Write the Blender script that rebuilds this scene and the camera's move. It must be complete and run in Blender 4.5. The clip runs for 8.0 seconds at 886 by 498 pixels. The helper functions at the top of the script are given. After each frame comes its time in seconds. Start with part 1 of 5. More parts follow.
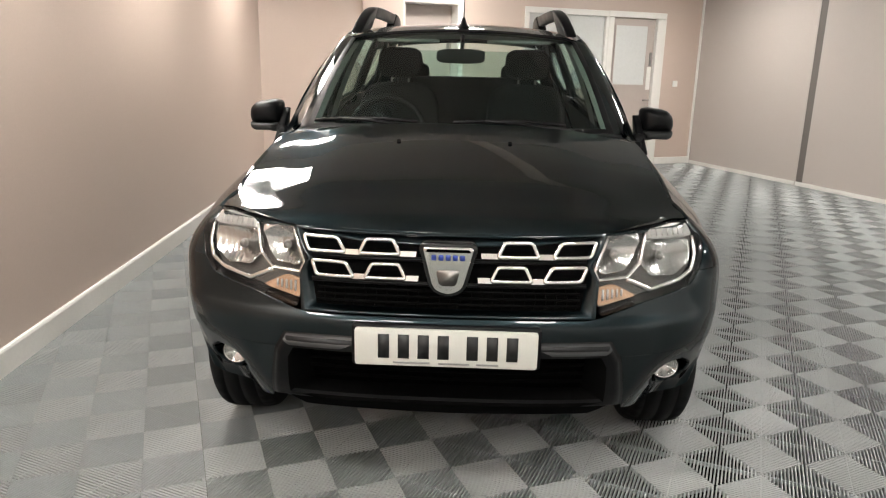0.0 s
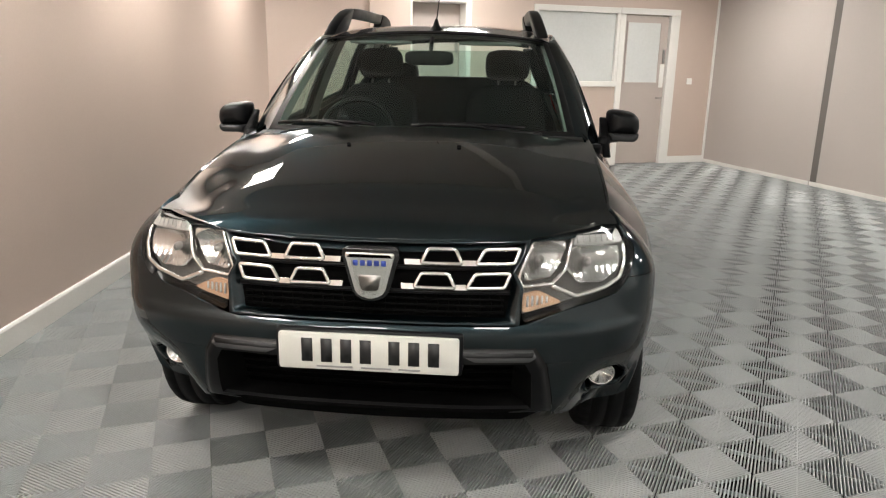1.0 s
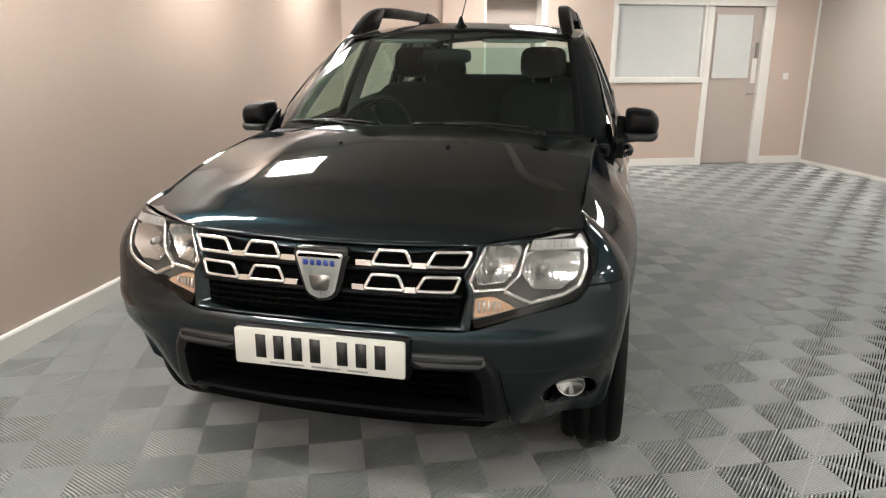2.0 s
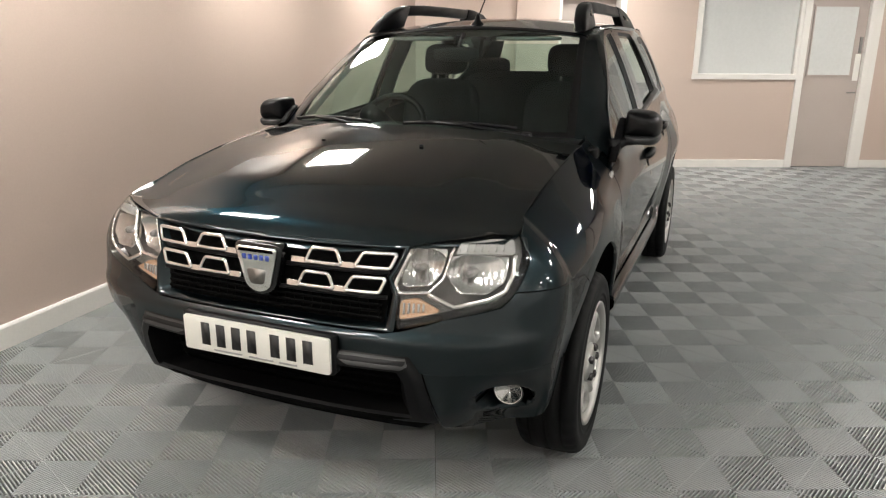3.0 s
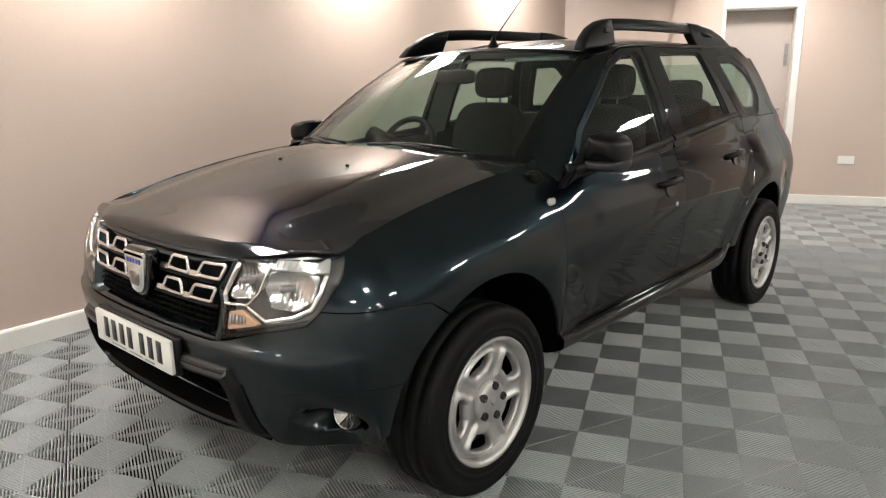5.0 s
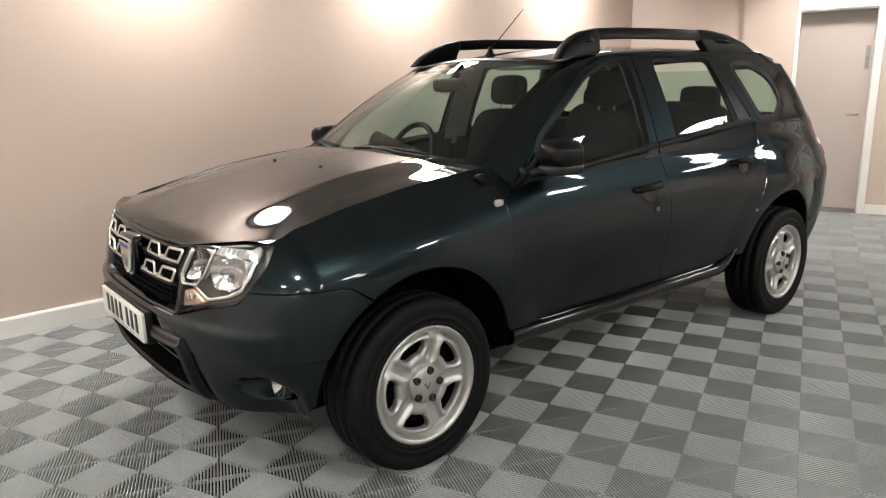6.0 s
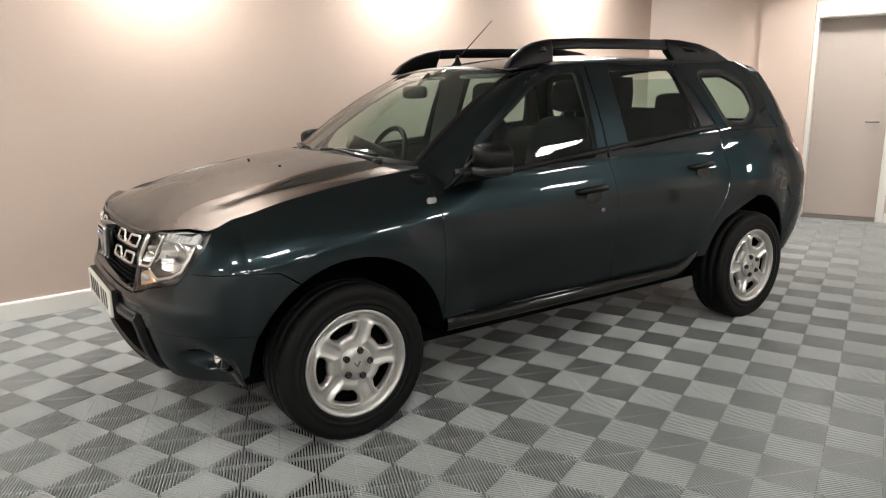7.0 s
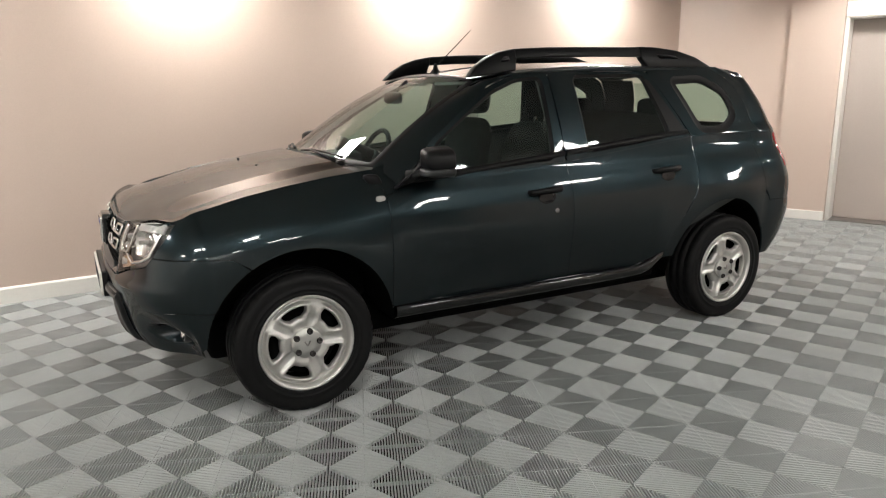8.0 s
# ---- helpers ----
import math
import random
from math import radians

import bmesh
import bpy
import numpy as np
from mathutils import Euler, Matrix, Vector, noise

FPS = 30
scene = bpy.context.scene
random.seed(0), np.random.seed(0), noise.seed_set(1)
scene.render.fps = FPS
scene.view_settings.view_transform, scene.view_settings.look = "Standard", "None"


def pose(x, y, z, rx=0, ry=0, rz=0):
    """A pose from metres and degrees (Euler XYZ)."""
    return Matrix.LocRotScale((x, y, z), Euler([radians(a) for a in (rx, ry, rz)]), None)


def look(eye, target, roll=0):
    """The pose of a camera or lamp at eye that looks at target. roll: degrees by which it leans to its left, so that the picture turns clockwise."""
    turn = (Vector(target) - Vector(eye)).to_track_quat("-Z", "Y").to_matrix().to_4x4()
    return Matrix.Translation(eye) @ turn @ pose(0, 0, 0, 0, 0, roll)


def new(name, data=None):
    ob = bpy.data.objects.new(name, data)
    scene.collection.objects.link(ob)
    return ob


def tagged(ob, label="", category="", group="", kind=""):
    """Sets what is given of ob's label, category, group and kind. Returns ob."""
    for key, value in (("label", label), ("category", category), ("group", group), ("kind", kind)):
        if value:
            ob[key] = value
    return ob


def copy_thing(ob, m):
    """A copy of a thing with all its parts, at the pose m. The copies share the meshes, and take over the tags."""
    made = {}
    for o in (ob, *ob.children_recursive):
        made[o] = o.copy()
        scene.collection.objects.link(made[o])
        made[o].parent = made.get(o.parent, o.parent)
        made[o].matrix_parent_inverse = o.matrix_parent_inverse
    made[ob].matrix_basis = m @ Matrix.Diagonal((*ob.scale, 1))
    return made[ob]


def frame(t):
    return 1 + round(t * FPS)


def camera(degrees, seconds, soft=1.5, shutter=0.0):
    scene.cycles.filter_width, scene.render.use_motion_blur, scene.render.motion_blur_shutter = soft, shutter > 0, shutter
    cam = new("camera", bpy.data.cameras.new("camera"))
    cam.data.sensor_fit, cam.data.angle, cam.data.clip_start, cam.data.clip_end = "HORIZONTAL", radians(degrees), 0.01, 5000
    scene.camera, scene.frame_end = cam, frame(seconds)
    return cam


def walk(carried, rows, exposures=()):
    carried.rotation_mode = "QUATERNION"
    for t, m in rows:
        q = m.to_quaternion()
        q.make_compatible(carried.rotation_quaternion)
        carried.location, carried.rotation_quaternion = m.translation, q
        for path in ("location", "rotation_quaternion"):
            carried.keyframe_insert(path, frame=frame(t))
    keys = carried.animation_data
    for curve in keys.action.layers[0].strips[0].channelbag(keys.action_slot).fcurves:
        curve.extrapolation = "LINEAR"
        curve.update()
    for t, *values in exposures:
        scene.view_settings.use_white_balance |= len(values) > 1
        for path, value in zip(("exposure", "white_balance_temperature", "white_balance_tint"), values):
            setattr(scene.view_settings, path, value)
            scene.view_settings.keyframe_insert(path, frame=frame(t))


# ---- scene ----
cam = camera(64.8, 8.0, 1.2)
PATH = [
    (0, (0.052, -2.631, 1.347), (-0.017, -0.697, 0.841), 1.2),
    (0.3, (0.124, -2.639, 1.364), (0.031, -0.707, 0.857), 1.2),
    (0.5, (0.169, -2.631, 1.365), (0.086, -0.699, 0.857), 1.1),
    (1, (0.356, -2.611, 1.378), (0.201, -0.685, 0.861), 1.0),
    (1.2, (0.423, -2.584, 1.385), (0.208, -0.666, 0.861), 1.0),
    (2.3, (0.91, -2.47, 1.385), (0.386, -0.615, 0.853), 0.2),
    (2.5, (0.994, -2.439, 1.394), (0.418, -0.602, 0.853), 0.4),
    (3, (1.246, -2.352, 1.412), (0.517, -0.572, 0.866), 0.3),
    (3.5, (1.461, -2.234, 1.398), (0.59, -0.517, 0.857), 0.1),
    (4, (1.693, -2.053, 1.385), (0.675, -0.412, 0.864), -0.3),
    (4.5, (1.942, -1.868, 1.381), (0.774, -0.32, 0.893), -0.5),
    (5, (2.181, -1.717, 1.375), (0.891, -0.262, 0.909), -0.7),
    (5.2, (2.291, -1.644, 1.367), (0.949, -0.236, 0.901), -0.8),
    (6.5, (3.01, -1.347, 1.397), (1.439, -0.19, 0.957), -0.9),
    (7, (3.253, -1.204, 1.392), (1.642, -0.102, 0.955), -0.8),
    (7.5, (3.502, -1.029, 1.411), (1.84, -0.008, 0.972), -0.8),
    (8, (3.791, -0.872, 1.444), (2.075, 0.053, 0.997), -0.7),
]
walk(cam, [(t, look(eye, target, roll)) for t, eye, target, roll in PATH])

# ---- light ----
world = bpy.data.worlds.new("world")
scene.world = world
world.use_nodes = True
world.node_tree.nodes["Background"].inputs[0].default_value = (0.9, 0.92, 1.0, 1)
world.node_tree.nodes["Background"].inputs[1].default_value = 0.02
PANEL_GLOW = 62.0
CEILING = 2.62
scene.view_settings.exposure = 0.0

# the room is square to the floor tiles and turned from the car's own axes
TURN = radians(23.4)
ROOM = Matrix.Rotation(TURN, 4, "Z")
BACK, RIGHT = 6.15, 6.235
FAR, BAY = 12.0, 1.2   # past the partition an unseen bay is added for darker reflections


# ---- materials ----
def material(name, colour, rough=0.5, metal=0.0, coat=0.0, spread=0.12, grain=40.0, stain=2.0, bump=0.05, spec=0.5, sheen=0.0):
    """A surface with fine grain, broad stains and a little relief."""
    m = bpy.data.materials.new(name)
    m.use_nodes = True
    nt = m.node_tree
    b = nt.nodes["Principled BSDF"]
    tc = nt.nodes.new("ShaderNodeTexCoord")
    fine, broad = nt.nodes.new("ShaderNodeTexNoise"), nt.nodes.new("ShaderNodeTexNoise")
    fine.inputs["Scale"].default_value, broad.inputs["Scale"].default_value = grain, stain
    fine.inputs["Detail"].default_value, broad.inputs["Detail"].default_value = 4, 3
    mix = nt.nodes.new("ShaderNodeMath")
    mix.operation = "ADD"
    ramp = nt.nodes.new("ShaderNodeMapRange")
    ramp.inputs[1].default_value, ramp.inputs[2].default_value = 0.6, 1.4
    ramp.inputs[3].default_value, ramp.inputs[4].default_value = 1 - spread, 1 + spread
    scale = nt.nodes.new("ShaderNodeVectorMath")
    scale.operation = "SCALE"
    scale.inputs[0].default_value = colour
    for n in (fine, broad):
        nt.links.new(tc.outputs["Object"], n.inputs["Vector"])
    nt.links.new(fine.outputs["Fac"], mix.inputs[0])
    nt.links.new(broad.outputs["Fac"], mix.inputs[1])
    nt.links.new(mix.outputs[0], ramp.inputs[0])
    nt.links.new(ramp.outputs[0], scale.inputs["Scale"])
    nt.links.new(scale.outputs[0], b.inputs["Base Color"])
    wear = nt.nodes.new("ShaderNodeMapRange")
    wear.inputs[3].default_value, wear.inputs[4].default_value = max(rough - 0.08, 0.02), min(rough + 0.08, 1)
    nt.links.new(broad.outputs["Fac"], wear.inputs[0])
    nt.links.new(wear.outputs[0], b.inputs["Roughness"])
    b.inputs["Metallic"].default_value = metal
    b.inputs["Coat Weight"].default_value = coat
    b.inputs["Coat Roughness"].default_value = 0.04
    b.inputs["Coat IOR"].default_value = 1.355
    b.inputs["Specular IOR Level"].default_value = spec
    if bump:
        bp = nt.nodes.new("ShaderNodeBump")
        bp.inputs["Strength"].default_value, bp.inputs["Distance"].default_value = bump, 0.002
        nt.links.new(fine.outputs["Fac"], bp.inputs["Height"])
        nt.links.new(bp.outputs[0], b.inputs["Normal"])
    return m


def clear_glass(name, tint, head_on=0.06):
    """A thin pane: clear, with a gloss that grows towards grazing angles."""
    m = bpy.data.materials.new(name)
    m.use_nodes = True
    nt = m.node_tree
    nt.nodes.remove(nt.nodes["Principled BSDF"])
    tr, gl, mix, lw, pw, ad = (nt.nodes.new("ShaderNode" + k) for k in ("BsdfTransparent", "BsdfGlossy", "MixShader", "LayerWeight", "Math", "Math"))
    tr.inputs[0].default_value = (*tint, 1)
    gl.inputs["Roughness"].default_value = 0.02
    lw.inputs[0].default_value = 0.5
    pw.operation, ad.operation = "POWER", "MULTIPLY_ADD"
    pw.inputs[1].default_value = 5.0
    ad.inputs[1].default_value, ad.inputs[2].default_value = 1 - head_on, head_on
    nt.links.new(lw.outputs["Facing"], pw.inputs[0])
    nt.links.new(pw.outputs[0], ad.inputs[0])
    nt.links.new(ad.outputs[0], mix.inputs[0])
    nt.links.new(tr.outputs[0], mix.inputs[1])
    nt.links.new(gl.outputs[0], mix.inputs[2])
    nt.links.new(mix.outputs[0], nt.nodes["Material Output"].inputs[0])
    return m


def glowing(name, colour, strength):
    m = bpy.data.materials.new(name)
    m.use_nodes = True
    b = m.node_tree.nodes["Principled BSDF"]
    b.inputs["Base Color"].default_value = (0.8, 0.8, 0.8, 1)
    b.inputs["Emission Color"].default_value = (*colour, 1)
    b.inputs["Emission Strength"].default_value = strength
    return m


PAINT = material("slate_metallic_paint", (0.0118, 0.0200, 0.0236), 0.345, 1.0, 1.0, 0.10, 900, 3, 0.0, 0.5)
# metal flake under a clear coat: the flake layer fades towards grazing angles, where the coat takes over
flake = PAINT.node_tree.nodes["Principled BSDF"].inputs
flake["Specular Tint"].default_value = (0.30, 0.33, 0.35, 1)
flake["Coat IOR"].default_value = 1.46
flake["Coat Roughness"].default_value = 0.035
BLACK = material("black_plastic", (0.0025, 0.0025, 0.003), 0.40, 0, 0, 0.2, 200, 6, 0.03, 0.22)
GLOSSBLACK = material("gloss_black_plastic", (0.003, 0.003, 0.0035), 0.12, 0, 0.3, 0.1, 100, 6, 0.0)
LEDGE_LIT = material("lit_ledge_plastic", (0.026, 0.027, 0.028), 0.33, 0, 0, 0.15, 300, 6, 0.05, 0.5)
SKIRT = material("satin_mirror_skirt", (0.020, 0.021, 0.022), 0.42, 0, 0, 0.15, 300, 6, 0.05, 0.45)
DARK = material("dark_liner", (0.0018, 0.0018, 0.0018), 0.9, 0, 0, 0.3, 60, 5, 0.1, 0.06)
RUBBER = material("tyre_rubber", (0.0032, 0.0032, 0.0035), 0.62, 0, 0, 0.3, 120, 9, 0.25, 0.2)
CHROME = material("satin_chrome", (0.80, 0.78, 0.75), 0.15, 1.0, 0, 0.05, 200, 8, 0.0)
REFLECTOR = material("lamp_reflector", (0.60, 0.595, 0.58), 0.20, 1.0, 0, 0.08, 60, 20, 0.15)
SILVER = material("silver_wheel_paint", (0.56, 0.55, 0.53), 0.36, 0.8, 0.0, 0.08, 300, 7, 0.0)
AMBER = material("amber_lens", (0.62, 0.40, 0.26), 0.15, 0.4, 0.5, 0.1, 80, 8, 0.2)
LENSWHITE = material("ribbed_white_lens", (0.46, 0.455, 0.44), 0.18, 0.3, 0.6, 0.12, 90, 10, 0.3)
RED = material("red_lamp_lens", (0.45, 0.03, 0.03), 0.12, 0, 0.6, 0.1, 80, 8, 0.1)
PLATE = material("white_plate", (0.64, 0.63, 0.58), 0.35, 0, 0.3, 0.04, 200, 5, 0.02)
INK = material("black_ink", (0.012, 0.012, 0.012), 0.5, 0, 0, 0.1, 200, 5, 0.0)
BLUE = material("blue_enamel", (0.03, 0.06, 0.32), 0.3, 0, 0.4, 0.1, 200, 5, 0.0)
PLATEGREY = material("grey_ink", (0.30, 0.30, 0.29), 0.5, 0, 0, 0.1, 200, 5, 0.0)
SEAT = material("charcoal_seat_cloth", (0.012, 0.013, 0.0135), 0.9, 0, 0, 0.25, 120, 8, 0.06, 0.1)
DASH = material("charcoal_dashboard", (0.030, 0.035, 0.035), 0.6, 0, 0, 0.2, 120, 6, 0.06, 0.3)
TRIM = material("pale_grey_pillar_trim", (0.32, 0.33, 0.31), 0.75, 0, 0, 0.08, 200, 5, 0.08)
STEEL = material("dull_steel", (0.30, 0.29, 0.28), 0.4, 1.0, 0, 0.25, 60, 8, 0.1)
BADGE = material("brushed_badge_face", (0.74, 0.73, 0.70), 0.16, 1.0, 0, 0.06, 300, 8, 0.05)
NUT = material("dark_lug_nut", (0.05, 0.045, 0.045), 0.35, 0.8, 0, 0.2, 200, 8, 0.0)
LAMPGREY = material("grey_lamp_housing", (0.12, 0.115, 0.108), 0.35, 0.25, 0, 0.12, 80, 12, 0.1)
GLASS = clear_glass("tinted_car_glass", (0.66, 0.80, 0.75), 0.07)
LENS = clear_glass("headlamp_cover", (0.96, 0.96, 0.96), 0.04)
WALL = material("greige_wall_paint", (0.560, 0.448, 0.385), 0.42, 0, 0, 0.035, 90, 0.8, 0.06, 0.55)
WALL_R = material("grey_partition_paint", (0.465, 0.418, 0.388), 0.5, 0, 0, 0.035, 90, 0.8, 0.05, 0.35)
WHITE = material("white_gloss_paint", (0.78, 0.76, 0.72), 0.32, 0, 0, 0.04, 60, 3, 0.04)
CEIL = material("white_ceiling_paint", (0.70, 0.725, 0.715), 0.8, 0, 0, 0.04, 50, 1, 0.05)
DOORPAINT = material("grey_door_paint", (0.45, 0.388, 0.352), 0.45, 0, 0, 0.04, 80, 2, 0.04)
CLEAN = material("matt_white_wall_paint", (0.80, 0.80, 0.79), 0.7, 0, 0, 0.03, 90, 0.8, 0.05, 0.3)
FROST = material("frosted_glass", (0.62, 0.63, 0.62), 0.22, 0, 0.2, 0.05, 30, 1.5, 0.05)
SOCKET = material("white_socket_plastic", (0.80, 0.79, 0.76), 0.3, 0, 0, 0.03, 100, 5, 0.0)
TILE = material("grey_floor_tile_plastic", (0.288, 0.304, 0.300), 0.37, 0, 0, 0.12, 160, 3, 0.05, 0.9)
UNDER = material("dark_subfloor", (0.005, 0.005, 0.005), 0.9, 0, 0, 0.3, 30, 2, 0.1, 0.2)
JOINT_SHADE = material("shade_grey_joint", (0.15, 0.135, 0.125), 0.5, 0, 0, 0.05, 90, 1, 0.05, 0.3)
PANEL = glowing("lit_led_panel", (1.0, 0.965, 0.91), PANEL_GLOW)

# each tile differs a little from the next
nodes, links = TILE.node_tree.nodes, TILE.node_tree.links
each, span, tone = nodes.new("ShaderNodeObjectInfo"), nodes.new("ShaderNodeMapRange"), nodes.new("ShaderNodeVectorMath")
span.inputs[3].default_value, span.inputs[4].default_value = 0.95, 1.05
tone.operation = "SCALE"
links.new(each.outputs["Random"], span.inputs[0])
links.new(span.outputs[0], tone.inputs["Scale"])
links.new(nodes["Principled BSDF"].inputs["Base Color"].links[0].from_socket, tone.inputs[0])
links.new(tone.outputs[0], nodes["Principled BSDF"].inputs["Base Color"])


# ---- small tools ----
def part(name, bm, mat, parent=None, label="", smooth=True):
    """Links a bmesh as one mesh object, under a thing or a part."""
    bmesh.ops.recalc_face_normals(bm, faces=bm.faces) if not smooth else None
    me = bpy.data.meshes.new(name)
    lay = bm.verts.layers.float_vector.get("lie")
    normals = [tuple(v[lay]) if v[lay].length > 0.1 else tuple(v.normal) for v in bm.verts] if lay and smooth else None
    bm.to_mesh(me)
    bm.free()
    me.materials.append(mat)
    for p in me.polygons:
        p.use_smooth = smooth
    if normals:
        me.normals_split_custom_set_from_vertices(normals)
    ob = new(name, me)
    if parent:
        ob.parent = parent
    if label:
        tagged(ob, label)
    return ob


def again(ob, m, parent):
    """A second part on the same mesh."""
    o = new(ob.name.split(".")[0], ob.data)
    o.parent, o.matrix_basis = parent, m
    return o


def table(*pts):
    """A smooth curve through (position, value) pairs."""
    xs, ys = [p[0] for p in pts], [p[1] for p in pts]
    d = [(ys[i + 1] - ys[i]) / (xs[i + 1] - xs[i]) for i in range(len(xs) - 1)]
    m = [d[0]] + [0 if a * b <= 0 else 2 * a * b / (a + b) for a, b in zip(d, d[1:])] + [d[-1]]

    def at(x):
        if x <= xs[0]:
            return ys[0] + m[0] * (x - xs[0]) * 0.5
        if x >= xs[-1]:
            return ys[-1] + m[-1] * (x - xs[-1]) * 0.5
        i = max(k for k in range(len(xs) - 1) if xs[k] <= x)
        h = xs[i + 1] - xs[i]
        t = (x - xs[i]) / h
        return ((1 + 2 * t) * (1 - t) ** 2 * ys[i] + t * (1 - t) ** 2 * h * m[i]
                + t * t * (3 - 2 * t) * ys[i + 1] + t * t * (t - 1) * h * m[i + 1])
    return at


def step(a, b, x):
    t = min(max((x - a) / (b - a), 0), 1)
    return t * t * (3 - 2 * t)


def lerp(a, b, t):
    return a + (b - a) * t


def area2(pts):
    return sum(a[0] * b[1] - b[0] * a[1] for a, b in zip(pts, pts[1:] + pts[:1]))


def rounded(pts, r, n=4):
    """A closed outline with its corners rounded."""
    out = []
    for i, p in enumerate(pts):
        p = Vector(p)
        a, b = Vector(pts[i - 1]) - p, Vector(pts[(i + 1) % len(pts)]) - p
        k = min(r, a.length * 0.45, b.length * 0.45)
        a, b = p + a.normalized() * k, p + b.normalized() * k
        for j in range(n + 1):
            t = j / n
            q = a * (1 - t) ** 2 + p * 2 * t * (1 - t) + b * t * t
            out.append(tuple(q))
    return out


def dense(pts, k=6):
    """Each edge of a closed outline cut into k."""
    out = []
    for a, b in zip(pts, pts[1:] + pts[:1]):
        out += [tuple(lerp(u, v, j / k) for u, v in zip(a, b)) for j in range(k)]
    return out


def grown(pts, d):
    """A closed outline moved outwards by d."""
    if area2(pts) < 0:
        pts = pts[::-1]
    out = []
    for i, p in enumerate(pts):
        p = Vector(p)
        a, b = (p - Vector(pts[i - 1])).normalized(), (Vector(pts[(i + 1) % len(pts)]) - p).normalized()
        na, nb = Vector((a.y, -a.x)), Vector((b.y, -b.x))
        n = na + nb
        n = n / max(n.length_squared / 2, 0.6)
        out.append(tuple(p + n * d))
    return out


def skin(bm, thick):
    """Gives a sheet a folded rim that goes back by thick."""
    bm.normal_update()
    rim = [e for e in bm.edges if e.is_boundary]
    back = {v: v.co - v.normal * thick for e in rim for v in e.verts}
    made = {v: bm.verts.new(c) for v, c in back.items()}
    for e in rim:
        a, b = e.link_loops[0].vert, e.link_loops[0].link_loop_next.vert
        f = bm.faces.new((b, a, made[a], made[b]))
        e.smooth = False
        f.smooth = True


def sheet(outline, surf, du, dv, thick=0.014):
    """A panel: an outline in two coordinates, cut into a grid and laid on a surface."""
    if area2(outline) < 0:
        outline = outline[::-1]
    bm = bmesh.new()
    bm.faces.new([bm.verts.new((*p[:2], 0)) for p in outline])
    for axis, d in ((0, du), (1, dv)):
        lo, hi = min(p[axis] for p in outline), max(p[axis] for p in outline)
        no = (1, 0, 0) if axis == 0 else (0, 1, 0)
        for k in range(math.ceil(lo / d), math.floor(hi / d) + 1):
            co = (k * d + 1e-5, 0, 0) if axis == 0 else (0, k * d + 1e-5, 0)
            bmesh.ops.bisect_plane(bm, geom=bm.faces[:] + bm.edges[:] + bm.verts[:], plane_co=co, plane_no=no, dist=1e-5)
    bmesh.ops.triangulate(bm, faces=[f for f in bm.faces if len(f.verts) > 4])
    lay = bm.verts.layers.float_vector.new("lie")
    e = 2e-3
    for v in bm.verts:
        u, w = v.co.x, v.co.y
        v.co = surf(u, w)
        v[lay] = (surf(u + e, w) - surf(u - e, w)).cross(surf(u, w + e) - surf(u, w - e)).normalized()
    if thick:
        skin(bm, thick)
    return bm


def band(outer, inner, surf, rows=3, k=6, depth=None, thick=0.012):
    """A frame between two closed outlines with the same corners, laid on a surface. depth(t): how far it is pushed in."""
    o, i = dense(outer, k), dense(inner, k)
    if area2(o) < 0:
        o, i = o[::-1], i[::-1]
    bm = bmesh.new()
    loops = []
    for r in range(rows + 1):
        t = r / rows
        row = []
        for a, b in zip(o, i):
            u, v = lerp(a[0], b[0], t), lerp(a[1], b[1], t)
            row.append(bm.verts.new(surf(u, v, depth(t)) if depth else surf(u, v)))
        loops.append(row)
    n = len(o)
    for A, B in zip(loops, loops[1:]):
        for j in range(n):
            bm.faces.new((A[j], A[(j + 1) % n], B[(j + 1) % n], B[j]))
    if thick:
        skin(bm, thick)
    return bm


def grid(rows, closed=False):
    """A sheet through rows of points."""
    bm = bmesh.new()
    vs = [[bm.verts.new(p) for p in row] for row in rows]
    for a, b in zip(vs, vs[1:]):
        n = len(a)
        for j in range(n if closed else n - 1):
            bm.faces.new((a[j], a[(j + 1) % n], b[(j + 1) % n], b[j]))
    return bm


def flipped(bm):
    """The mirror image on the car's other side."""
    lay = bm.verts.layers.float_vector.get("lie")
    for v in bm.verts:
        v.co.x = -v.co.x
        if lay:
            v[lay].x = -v[lay].x
    bmesh.ops.reverse_faces(bm, faces=bm.faces)
    return bm


def box(bm, lo, hi, bevel=0.0, seg=2):
    a, b = Vector(lo), Vector(hi)
    made = bmesh.ops.create_cube(bm, size=1, matrix=Matrix.Translation((a + b) / 2) @ Matrix.Diagonal((*(b - a), 1)))
    if bevel:
        bmesh.ops.bevel(bm, geom=list({e for v in made["verts"] for e in v.link_edges}), offset=bevel, segments=seg, profile=0.5, affect="EDGES")
    return bm


